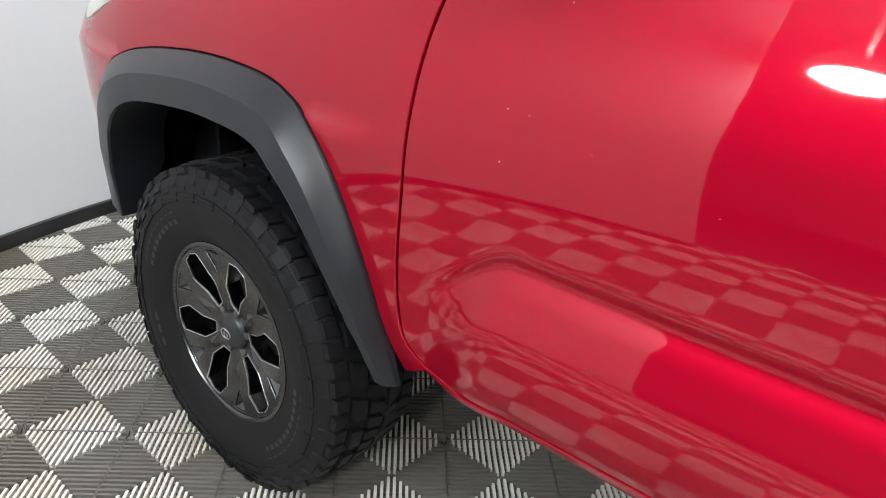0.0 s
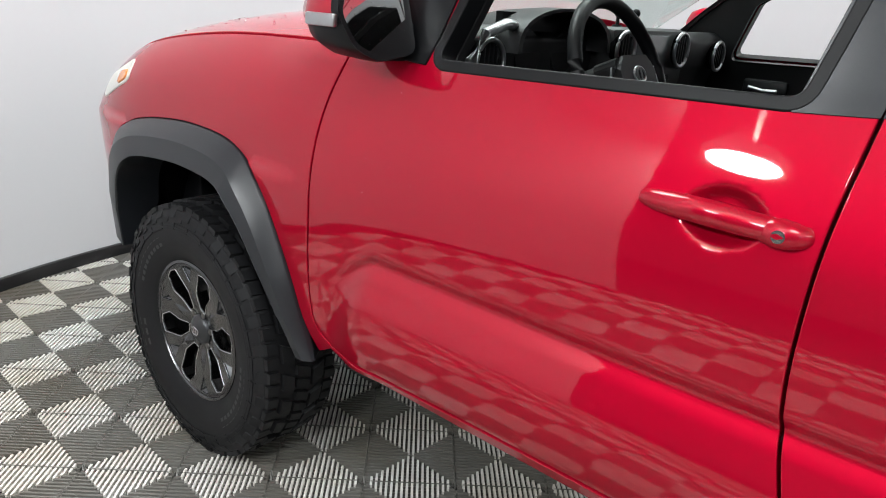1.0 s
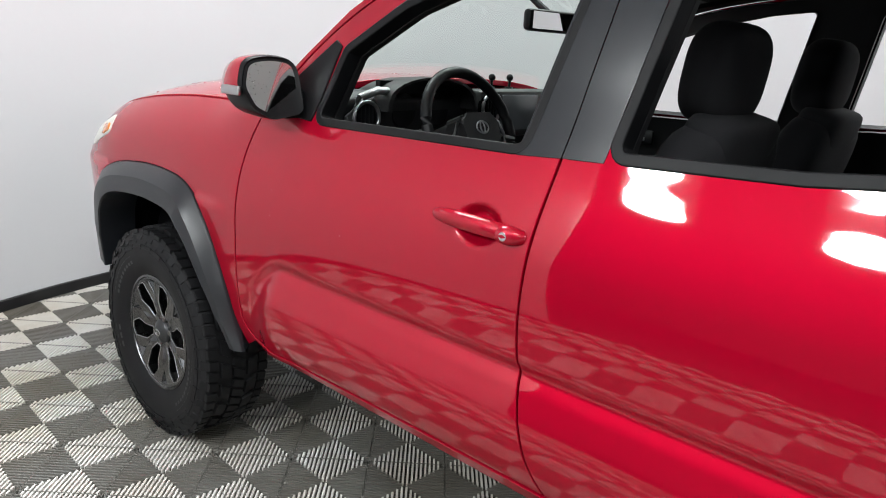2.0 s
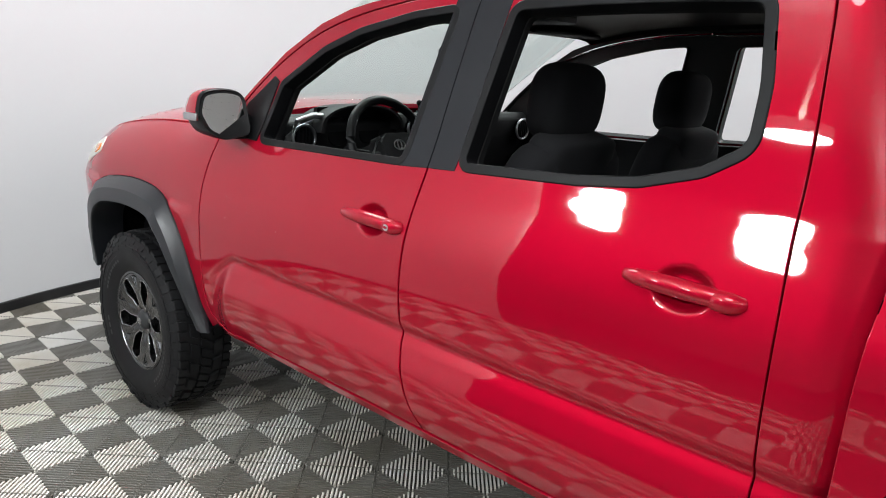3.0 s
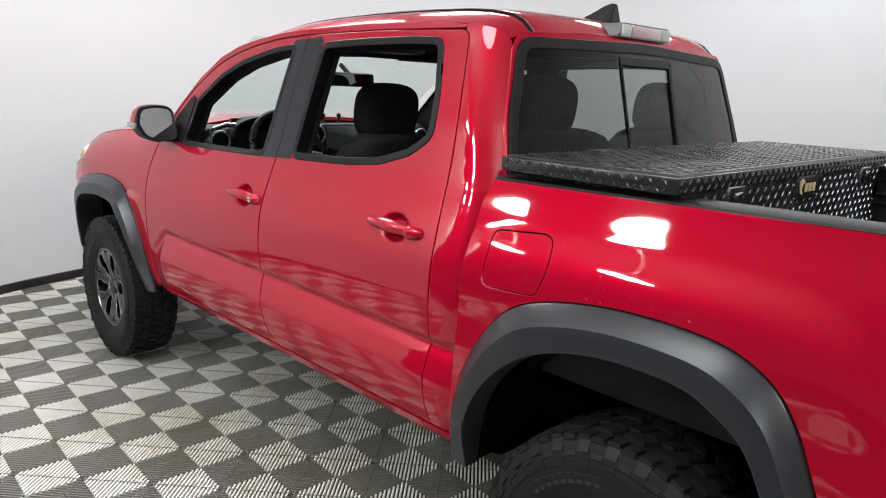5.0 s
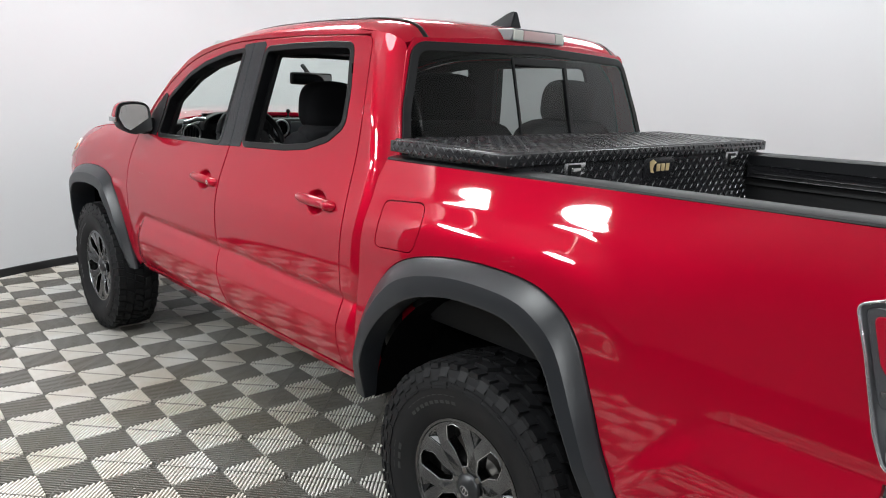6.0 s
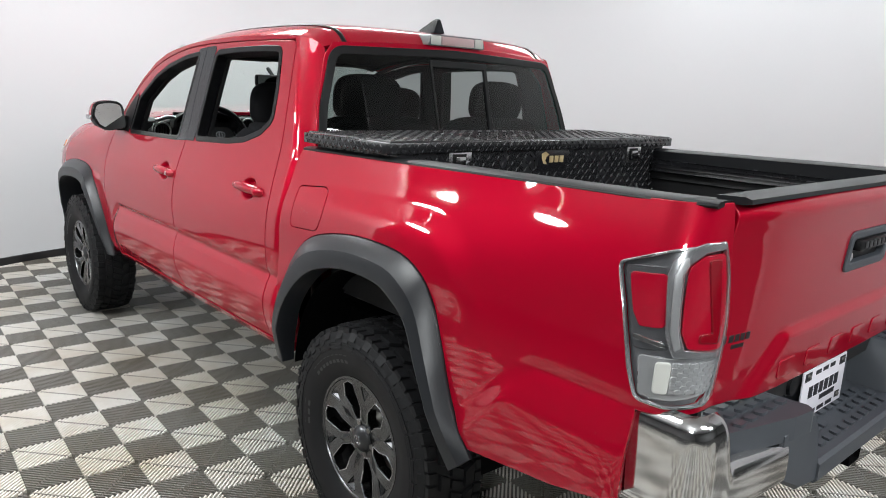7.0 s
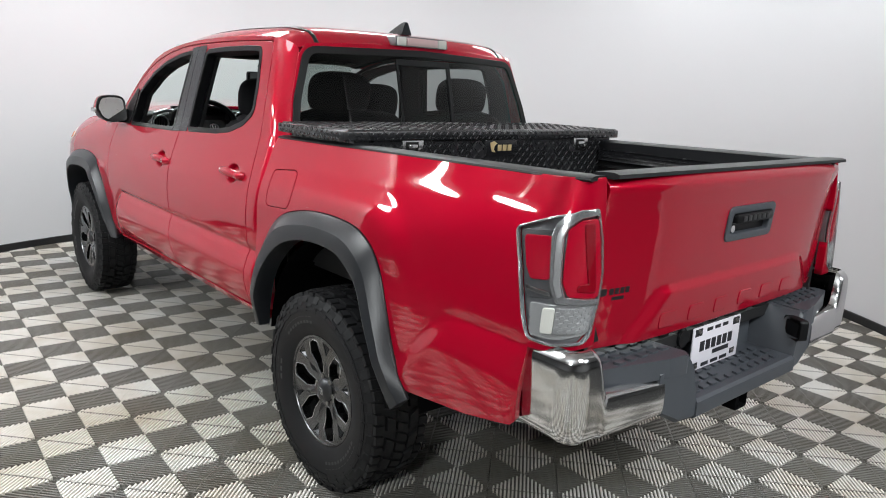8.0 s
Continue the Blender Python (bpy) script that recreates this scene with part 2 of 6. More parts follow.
def shrunk(loop, d):
    """An outline moved inwards by d (outwards: minus)."""
    area = sum(a[0] * b[1] - b[0] * a[1] for a, b in zip(loop, loop[1:] + loop[:1]))
    s = 1 if area > 0 else -1
    out = []
    n = len(loop)
    for i in range(n):
        p0, p, p1 = Vector(loop[i - 1]), Vector(loop[i]), Vector(loop[(i + 1) % n])
        e0, e1 = (p - p0).normalized(), (p1 - p).normalized()
        n0, n1 = Vector((-e0.y, e0.x)) * s, Vector((-e1.y, e1.x)) * s
        m = (n0 + n1)
        m = m / max(m.length_squared / 2, 0.3)
        out.append(tuple(p + m * d))
    return out


from mathutils.geometry import delaunay_2d_cdt


def panel(name, outline, form, mat, parent, label="", holes=(), step=0.03, depth=0.03, gap=0.0028, side=1, lift=0.0, edge=0.0025, turn=1):
    """A curved sheet: an outline with holes in the (u, v) plane, bent to form(u, v) -> x, y, z, with rounded edges turned inwards.
    side: -1 mirrors it in x. turn: -1 where u x v points inwards."""
    loops = [dense(shrunk(list(outline), gap + edge * 0.9) if gap else list(outline), step)] + [dense(list(h), step) for h in holes]
    pts, edges = [], []
    for lp in loops:
        s = len(pts)
        pts += lp
        edges += [(s + i, s + (i + 1) % len(lp)) for i in range(len(lp))]
    ed = np.array(pts)
    lo, hi = ed.min(0), ed.max(0)
    gu, gv = np.meshgrid(np.arange(lo[0] + step * 0.37, hi[0], step), np.arange(lo[1] + step * 0.41, hi[1], step))
    g = np.stack([gu.ravel(), gv.ravel()], 1)
    keep = inside(loops[0], g)
    for h in loops[1:]:
        keep &= ~inside(h, g)
    g = g[keep]
    if len(g):
        far = np.min(np.hypot(g[:, None, 0] - ed[None, :, 0], g[:, None, 1] - ed[None, :, 1]), 1)
        g = g[far > step * 0.45]
    allp = [Vector(p) for p in pts] + [Vector(p) for p in g]
    vs, _, tris, _, _, _ = delaunay_2d_cdt(allp, edges, [], 0, 1e-6)
    uv = np.array([tuple(v) for v in vs])
    tri = np.array([t for t in tris if len(t) == 3])
    mid = uv[tri].mean(1)
    keep = inside(loops[0], mid)
    for h in loops[1:]:
        keep &= ~inside(h, mid)
    tri = tri[keep]
    e = 1e-3

    def f(u, v):
        x, y, z = form(u, v)
        return np.stack([x + 0 * u, y + 0 * u, z + 0 * u], 1)
    co = f(uv[:, 0], uv[:, 1])
    du = f(uv[:, 0] + e, uv[:, 1]) - f(uv[:, 0] - e, uv[:, 1])
    dv = f(uv[:, 0], uv[:, 1] + e) - f(uv[:, 0], uv[:, 1] - e)
    nor = np.cross(du, dv) * turn
    nor /= np.linalg.norm(nor, axis=1)[:, None] + 1e-12
    co = co + nor * lift
    # winding so that faces look along nor
    a, b, c = co[tri[:, 0]], co[tri[:, 1]], co[tri[:, 2]]
    flip = (np.cross(b - a, c - a) * nor[tri[:, 0]]).sum(1) < 0
    tri[flip] = tri[flip][:, ::-1]
    faces = [tuple(t) for t in tri.tolist()]
    count = {}
    for t in faces:
        for i in range(3):
            k = (t[i], t[(i + 1) % 3])
            if (k[1], k[0]) in count:
                del count[(k[1], k[0])]
            else:
                count[k] = 1
    verts, norms = [tuple(v) for v in co], [tuple(v) for v in nor]
    out = {}
    for i, j in count:
        d = co[j] - co[i]
        for k in (i, j):
            t = np.cross(d / (np.linalg.norm(d) + 1e-12), nor[k])
            out[k] = out.get(k, 0) + t
    r1, r2, r2b = {}, {}, {}
    for k, t in out.items():
        t = t / (np.linalg.norm(t) + 1e-12)
        m = nor[k]
        r1[k] = len(verts)
        verts.append(tuple(co[k] + t * edge * 0.7 - m * edge * 0.3))
        s = t + m
        norms.append(tuple(s / np.linalg.norm(s)))
        r2[k] = len(verts)
        verts.append(tuple(co[k] + t * edge - m * edge))
        norms.append(tuple(t))
        r2b[k] = len(verts)
        verts.append(tuple(co[k] + t * edge - m * depth))
        norms.append(tuple(t))
    for i, j in count:
        for A, B in ((None, r1), (r1, r2), (r2, r2b)):
            p, q = (i, j) if A is None else (A[i], A[j])
            faces.append((q, p, B[i], B[j]))
    if side < 0:
        verts = [(-x, y, z) for x, y, z in verts]
        norms = [(-x, y, z) for x, y, z in norms]
        faces = [fc[::-1] for fc in faces]
    return mesh_object(name, verts, faces, mat, parent, label, True, norms)

# ---- the booth ----
CX, CY, CR = 0.21, 1.39, 3.65
ARC0, ARC1 = radians(-77.2), radians(154.4)


def arc_wall(name, r0, r1, z0, z1, mat, label, n=150, bevel=0.0):
    bm = bmesh.new()
    prof = [(r0, z0), (r0, z1 - bevel), (r0 + bevel, z1), (r1, z1), (r1, z0)] if bevel else [(r0, z0), (r0, z1), (r1, z1), (r1, z0)]
    rings = []
    for k in range(n + 1):
        a = ARC0 + (ARC1 - ARC0) * k / n
        rings.append([bm.verts.new((CX + r * math.cos(a), CY + r * math.sin(a), z)) for r, z in prof])
    for a, b in zip(rings, rings[1:]):
        for i in range(len(prof)):
            j = (i + 1) % len(prof)
            bm.faces.new((a[i], a[j], b[j], b[i]))
    bm.faces.new(rings[0])
    bm.faces.new(rings[-1][::-1])
    ob = part(name, bm, mat, None, label, 30)
    return tagged(ob, label, "wall", "", "structure")


arc_wall("wall_curved", CR, CR + 0.12, -0.03, CEIL, WALL, "smooth white curved wall round the photo booth")
tagged(arc_wall("baseboard", CR - 0.012, CR - 0.001, 0.0, 0.062, BASE, "black vinyl baseboard along the curved wall", 150, 0.004), category="baseboard")

X0, X1, Y0, Y1 = -7.5, 5.5, -7.5, 6.5
for name, dims in (("wall_west", (X0 - 0.2, X0, Y0, Y1)), ("wall_east", (X1, X1 + 0.2, Y0, Y1)),
                   ("wall_south", (X0, X1, Y0 - 0.2, Y0)), ("wall_north", (X0, X1, Y1, Y1 + 0.2))):
    bm = bmesh.new()
    box(bm, *dims, -0.1, CEIL + 0.02)
    tagged(part(name, bm, OUTER), "plain grey wall of the room round the booth", "wall", "", "structure")
bm = bmesh.new()
box(bm, X0 - 0.2, X1 + 0.2, Y0 - 0.2, Y1 + 0.2, CEIL + 0.02, CEIL + 0.2)
tagged(part("ceiling", bm, CEILING), "plain white ceiling with round lamps, most of them added", "ceiling", "", "structure")
bm = bmesh.new()
box(bm, X0, X1, Y0, Y1, -0.2, -0.024)
floor = tagged(part("floor", bm, SUBFLOOR), "grey interlocking ribbed plastic tiles over a dark slab", "floor", "", "structure")

# round lamps: flat ones, added as fill, under the booth's ceiling, hung ones outside it
made = {}
for lx, ly, drop, share in LAMPS:
    if drop in made:
        copy_thing(made[drop], pose(lx, ly, CEIL))
        continue
    hung = drop > 0.3
    lamp = thing("hanging_lamp" if hung else "fill_lamp", "round white lamp hung on a rod, switched on, the rear one added as fill" if hung else "round white flat lamp added as fill under the ceiling, switched on", "lamp", "hung round lamps" if hung else "round ceiling lamps", "", (lx, ly, CEIL))
    made[drop] = lamp
    bm = bmesh.new()
    r = LAMP_R if hung else WIDE_R
    lathe(bm, [(0.0, 0.04 - drop), (r + 0.02, 0.03 - drop), (r + 0.035, 0.0 - drop), (r + 0.035, -0.05 - drop), (r + 0.028, -0.057 - drop), (r + 0.005, -0.054 - drop), (r + 0.003, -0.03 - drop), (0.0, -0.03 - drop)], 40, "z")
    part("housing", bm, LAMPFACE, lamp, "", 40)
    if hung:
        bm = bmesh.new()
        tube(bm, 0.012, 0.012, drop - 0.02, pose(0, 0, 0.03 - drop / 2), 12)
        part("rod", bm, LAMPFACE, lamp, "thin white rod", 40)

# ---- the truck: body ----
truck = thing("pickup_truck", "red four-door pickup truck with black fender flares", "pickup truck")
WHEELBASE = 3.236


def ramp(v, v0, v1):
    t = np.clip((v - v0) / (v1 - v0), 0, 1)
    return t * t * (3 - 2 * t)


def curve(v, zs, ws):
    """A smooth profile through (zs, ws)."""
    zs, ws = np.array(zs), np.array(ws)
    d = np.diff(ws) / np.diff(zs)
    m = np.concatenate([[d[0]], (d[1:] + d[:-1]) / 2, [d[-1]]])
    v = np.clip(v, zs[0], zs[-1])
    i = np.clip(np.searchsorted(zs, v) - 1, 0, len(zs) - 2)
    h = zs[i + 1] - zs[i]
    t = (v - zs[i]) / h
    return (2 * t**3 - 3 * t**2 + 1) * ws[i] + (t**3 - 2 * t**2 + t) * h * m[i] + (-2 * t**3 + 3 * t**2) * ws[i + 1] + (t**3 - t**2) * h * m[i + 1]


PLAIN_Z = (0.46, 0.52, 0.58, 0.66, 0.75, 0.85, 0.95, 1.05, 1.10, 1.14, 1.18, 1.22, 1.26, 1.30, 1.45, 1.60, 1.68, 1.72, 1.76)
PLAIN_W = (0.8, 0.822, 0.838, 0.85, 0.860, 0.868, 0.872, 0.862, 0.8505, 0.839, 0.8265, 0.8135, 0.8010, 0.7900, 0.760, 0.7285, 0.7100, 0.697, 0.676)
SWELL_D = (-0.02, 0.0, 0.012, 0.03, 0.085, 0.12, 0.18, 0.25, 0.31)
SWELL_W = (0.0, 0.0, 0.0015, 0.009, 0.031, 0.036, 0.033, 0.021, 0.004)
HANDLES = ((1.790, 1.095), (0.884, 1.122))


def door_w(y, z):
    """Half-width of the doors: a plain profile with a swelling along the foot."""
    w = curve(z, PLAIN_Z, PLAIN_W)
    top = 0.80 - 0.10 * ramp(y, 2.50, 2.70)
    fade = ramp(y, 2.70, 2.52)
    w = w + fade * (curve(top - z, SWELL_D, SWELL_W) - 0.011 * np.exp(-(((z - top - 0.010) / 0.017) ** 2)))
    for hy, hz in HANDLES:
        d = np.hypot((y - hy - 0.005) / 0.066, (z - hz) / 0.047)
        w = w - 0.021 * ramp(d, 1.04, 0.45)
    return w


def cab(y, z):
    return -door_w(y, z), y, z


def fender_top(y):
    return curve(y, (2.6, 2.9, 3.2, 3.5, 3.7, 3.9, 4.1), (1.266, 1.262, 1.250, 1.215, 1.172, 1.098, 0.96))


def front(y, z):
    zt = fender_top(y)
    u = np.clip((z - 0.90) / (zt - 0.90), 0, 1)
    w = np.where(z < 0.95, curve(z, PLAIN_Z, PLAIN_W), 0.868)
    w = w - 0.105 * u**3.2
    near = ramp(y, 3.0, 2.74)
    w = w * (1 - near) + np.minimum(door_w(y + 0 * z, z), w + 0.02) * near
    bow = np.clip((y - 3.52) / 0.65, 0, 1.2)
    return -(w - 0.17 * bow**2.2), y, z


def hood(x, y):
    zt = fender_top(y)
    bow = np.clip((y - 3.52) / 0.65, 0, 1.2)
    half = 0.763 - 0.17 * bow**2.2
    q = np.clip(np.abs(x) / half, 0, 1.05)
    return x, y, zt + 0.085 * (1 - q**3.0)


# slope of the bed's side by the height over its shoulder line, and the width that it adds up to
BED_D = np.arange(-0.78, 0.2601, 0.01)
BED_W = np.cumsum(curve(BED_D - 0.005, (-0.79, -0.62, -0.45, -0.32, -0.22, -0.15, -0.08, -0.03, 0.0, 0.04, 0.09, 0.135, 0.17, 0.26), (0.16, 0.09, -0.05, -0.09, -0.11, -0.135, -0.19, -0.255, -0.285, -0.318, -0.330, -0.285, -0.26, -0.25))) * 0.01


def bed_w(s, z):
    """Half-width of the bed, held at 0.70 and 1.34 m; the shoulder climbs towards the tail lamp."""
    shoulder = 1.158 + 0.072 * ramp(s, 0.42, 0.80)
    low, high = curve(0.70 - shoulder, BED_D, BED_W), curve(1.34 - shoulder, BED_D, BED_W)
    w = curve(z - shoulder, BED_D, BED_W) - low + 0.899
    return w + (0.797 - 0.899 - high + low) * (z - 0.70) / 0.64


TAIL, TAIL_R = 0.975, 0.12
TAIL_L = TAIL_R * math.pi / 2


def bed(s, z):
    """The bed's side; s runs from the cab to the rear, round the corner and on across the back."""
    w = bed_w(s, z)
    # swelling over the wheel, with a crease that arches from the cab to behind the flare
    r = (np.abs(s / np.where(s > 0, 0.51, 0.80)) ** 5 + np.clip((z - 0.42) / 0.79, 0, None) ** 5) ** 0.2
    w = w + 0.0105 * ramp(r, 1.02, 0.88) * ramp(z, 0.92, 1.06)
    # pressed field along the foot, its front edge slanting
    lead = 0.50 + (z - 0.716) * 0.95
    foot = ramp(s - lead, -0.02, 0.08) * ramp(s, 1.08, 0.94)
    top = 0.885
    w = w + 0.45 * foot * (curve(top - z, SWELL_D, SWELL_W) - 0.010 * np.exp(-(((z - top - 0.010) / 0.017) ** 2)))
    q = s - TAIL
    a = np.clip(q / TAIL_R, 0, math.pi / 2)
    rest = np.clip(q - TAIL_L, 0, None)
    return -(w - TAIL_R * (1 - np.cos(a)) - rest), np.where(q < 0, -s, -TAIL - TAIL_R * np.sin(a)), z


def rear_s(z, half=0.718):
    """Where the bed's side meets the tailgate."""
    d = float(bed_w(np.array([1.0]), np.array([z]))[0]) - half
    return TAIL + (TAIL_R * math.acos(1 - d / TAIL_R) if d < TAIL_R else TAIL_L + d - TAIL_R)


ARCH_F = [(0.585, 0.55), (0.562, 0.74), (0.485, 0.885), (0.33, 0.966), (0.08, 1.002), (-0.13, 0.998), (-0.235, 0.968), (-0.30, 0.91), (-0.358, 0.82), (-0.412, 0.69), (-0.448, 0.56), (-0.485, 0.465)]
LIP_F = [(0.485, 0.52), (0.455, 0.66), (0.39, 0.785), (0.27, 0.868), (0.06, 0.897), (-0.10, 0.895), (-0.185, 0.880), (-0.238, 0.845), (-0.293, 0.785), (-0.350, 0.69), (-0.400, 0.59), (-0.450, 0.475)]
ARCH_R = [(0.558, 0.53), (0.553, 0.67), (0.518, 0.81), (0.435, 0.95), (0.315, 1.032), (0.10, 1.073), (-0.13, 1.071), (-0.25, 1.035), (-0.32, 0.965), (-0.385, 0.83), (-0.445, 0.69), (-0.525, 0.565)]
LIP_R = [(0.470, 0.53), (0.462, 0.66), (0.425, 0.77), (0.345, 0.868), (0.235, 0.935), (0.08, 0.972), (-0.10, 0.972), (-0.19, 0.942), (-0.26, 0.890), (-0.322, 0.785), (-0.390, 0.67), (-0.470, 0.515)]


def open_round(pts, r, y0=0.0, seg=6):
    """An open line that runs smoothly through points."""
    return [(y0 + a, b) for a, b in smoothed(pts, seg)]


F_GAP = smoothed([(2.660, 1.2625), (2.698, 1.15), (2.716, 1.02), (2.729, 0.88), (2.742, 0.76), (2.747, 0.65), (2.732, 0.565), (2.66, 0.512)], 4)
B_GAP = smoothed([(1.637, 1.256), (1.654, 1.10), (1.657, 0.95), (1.654, 0.86), (1.645, 0.79), (1.618, 0.70), (1.597, 0.62), (1.56, 0.545)], 4)
C_GAP = smoothed([(0.735, 1.625), (0.720, 1.42), (0.716, 1.25), (0.702, 1.05), (0.696, 0.82), (0.690, 0.62), (0.682, 0.555)], 4)
A_LINE = smoothed([(2.660, 1.2625), (2.529, 1.388), (2.372, 1.507), (2.20, 1.599), (2.01, 1.657), (1.78, 1.696), (1.56, 1.712)], 4)
F_WIN = rounded([(2.416, 1.254, 0.02), (2.343, 1.432, 0.03), (2.155, 1.544, 0.2), (2.0, 1.600, 0.2), (1.789, 1.644, 0.2), (1.640, 1.660, 0.015), (1.737, 1.269, 0.03)])
R_WIN = rounded([(1.519, 1.284, 0.02), (1.443, 1.662, 0.03), (1.234, 1.671), (0.992, 1.674), (0.860, 1.670, 0.03), (0.833, 1.516, 0.3), (0.832, 1.405, 0.05), (0.911, 1.354, 0.08), (1.039, 1.316, 0.15), (1.189, 1.299, 0.2)])
F_TRIM, F_HOLE = shrunk(F_WIN, -0.015), shrunk(F_WIN, -0.008)
R_TRIM, R_HOLE = shrunk(R_WIN, -0.018), shrunk(R_WIN, -0.010)

ROOF_Y0, ROOF_Y1 = 0.52, 2.02


def roof_height(y):
    return curve(y, (0.60, 0.625, 0.65, 0.69, 0.75, 0.85, 1.0, 1.4, 1.75, 1.92, 2.04, 2.14), (1.684, 1.718, 1.747, 1.775, 1.791, 1.802, 1.807, 1.806, 1.788, 1.765, 1.735, 1.700))


def roof_form(x, y):
    zt = roof_height(y)
    q = np.clip(np.abs(x) / 0.698, 0, 1.02)
    ditch = 0.004 * np.exp(-((np.abs(x) - 0.562) / 0.018) ** 2)
    return x, y, zt - 0.014 * q**2 - 0.076 * q**9 - ditch


def back_y(z):
    """Where the cab's rear face stands; it leans forward above the belt."""
    return 0.518 + 0.25 * np.clip(z - 1.27, 0, None)


CAB_R = 0.125


def quarter_form(s, z):
    w, start = door_w(s, z), back_y(z) + CAB_R
    q = np.clip(start - s, 0, None)
    a = np.clip(q / CAB_R, 0, math.pi / 2)
    rest = np.clip(q - CAB_R * math.pi / 2, 0, None)
    return -(w - CAB_R * (1 - np.cos(a)) - rest), np.where(q <= 0, s, start - CAB_R * np.sin(a)), z


def roof_edge(y):
    return float(roof_form(np.array([0.672]), np.array([y]))[2][0])


door_parts = {}
for side in (1, -1):
    # wing
    low = open_round(ARCH_F[::-1], 0.10, WHEELBASE)
    top = [(y, float(fender_top(np.array([y]))[0]) - 0.001) for y in np.linspace(4.02, 2.66, 22)]
    wing = F_GAP[:-1] + [(2.69, 0.52)] + low[1:-1] + [(3.80, 0.55), (4.02, 0.62)] + top
    panel("front_fender", wing, front, RED, truck, side=side, turn=-1)
    # doors
    f_door = A_LINE + B_GAP + [(1.9, 0.542), (2.2, 0.537), (2.60, 0.524)] + F_GAP[::-1][1:-1]
    r_corner = rounded([(0.9288, 1.717), (0.744, 1.713, 0.05), (0.735, 1.625)])[1:-1]
    r_door = [(1.56, 1.712), (1.1715, 1.719), (0.9288, 1.717)] + r_corner + C_GAP + [(1.0, 0.550), (1.3, 0.547)] + B_GAP[::-1]
    fd = panel("front_door", f_door, cab, RED, truck, "red door with its window rolled down", [F_HOLE], side=side, turn=-1, step=0.0075 if side == 1 else 0.03)
    rd = panel("rear_door", r_door, cab, RED, truck, "red door with its window rolled down", [R_HOLE], side=side, turn=-1, step=0.0075 if side == 1 else 0.03)
    # rubber surrounds of the windows
    panel("window_surround", F_TRIM, cab, TRIM, fd, "black rubber window surround", [F_WIN], 0.02, 0.045, 0.0, side, 0.003, 0.004, -1)
    panel("window_surround", R_TRIM, cab, TRIM, rd, "black rubber window surround", [R_WIN], 0.02, 0.045, 0.0, side, 0.003, 0.004, -1)
    # dark film on the pillar between the windows
    panel("pillar_cover", [(1.748, 1.250), (1.650, 1.660), (1.645, 1.690), (1.564, 1.697), (1.6365, 1.2575)], cab, PILLAR, fd, "dark grey pillar cover", [], 0.02, 0.004, 0.0006, side, 0.002, 0.001, -1)
    panel("pillar_cover", [(1.6355, 1.2575), (1.5625, 1.697), (1.475, 1.701), (1.462, 1.686), (1.541, 1.2620)], cab, PILLAR, rd, "dark grey pillar cover", [], 0.02, 0.004, 0.0006, side, 0.002, 0.001, -1)
    # mirror sail
    panel("mirror_sail", [(2.437, 1.240), (2.364, 1.445), (2.392, 1.462), (2.53, 1.362), (2.590, 1.250)], cab, TRIM, fd, "black triangular mirror mount", [], 0.02, 0.02, 0.002, side, 0.005, 0.003, -1)
    # sill, rear quarter and roof rail of the cab
    sill = [(2.735, 0.535), (2.63, 0.498), (2.2, 0.494), (1.5, 0.498), (0.80, 0.508), (0.56, 0.515), (0.56, 0.546), (0.64, 0.546), (1.3, 0.540), (1.55, 0.537), (2.2, 0.530), (2.60, 0.516)]
    panel("sill", sill, cab, RED, truck, "", [], 0.02, 0.05, 0.0005, side, 0, 0.002, -1)
    inner = [(float(back_y(np.array([z]))[0]) - 0.015, z) for z in (0.56, 0.9, 1.2, 1.27, 1.35, 1.45, 1.55, 1.63)]
    quarter = r_corner[2:] + C_GAP + inner + [(0.598, 1.6544), (0.612, 1.683), (0.635, 1.703), (0.680, 1.719), (0.720, 1.726), (0.765, 1.729), (0.765, 1.7155)]
    panel("rear_quarter", quarter, quarter_form, RED, truck, "", [], 0.014, 0.02, 0.001, side, 0, 0.002, -1)
    rail_top = [(y, roof_edge(y)) for y in np.linspace(0.765, 1.80, 13)] + [(1.90, 1.702), (1.98, 1.690), (2.07, 1.672), (2.20, 1.6285), (2.365, 1.536), (2.524, 1.412), (2.6782, 1.2800)]
    panel("roof_rail", A_LINE + [(1.1715, 1.719), (0.9288, 1.717), (0.765, 1.7155)] + rail_top, cab, RED, truck, "", [], 0.014, 0.02, 0.001, side, 0, 0.002, -1)
    panel("pillar_trim", A_LINE + [(1.1715, 1.719), (0.9288, 1.717), (0.765, 1.7155)] + rail_top, cab, INTERIOR, truck, "black inner pillar trim", [], 0.03, 0.01, 0.001, side, -0.03, 0.002, -1)
    # bed side
    lowr = open_round([(-y, z) for y, z in ARCH_R], 0.10)
    tail_light = rounded([(0.898, 1.196, 0.02), (1.02, 1.242, 0.3), (1.122, 1.266, 0.012), (1.160, 1.188, 0.2), (1.194, 1.09, 0.2), (1.194, 1.016, 0.2), (1.182, 0.924, 0.03), (1.152, 0.904, 0.03), (1.06, 0.903, 0.1), (0.996, 0.914, 0.03), (0.970, 0.974, 0.2), (0.932, 1.104, 0.3)])
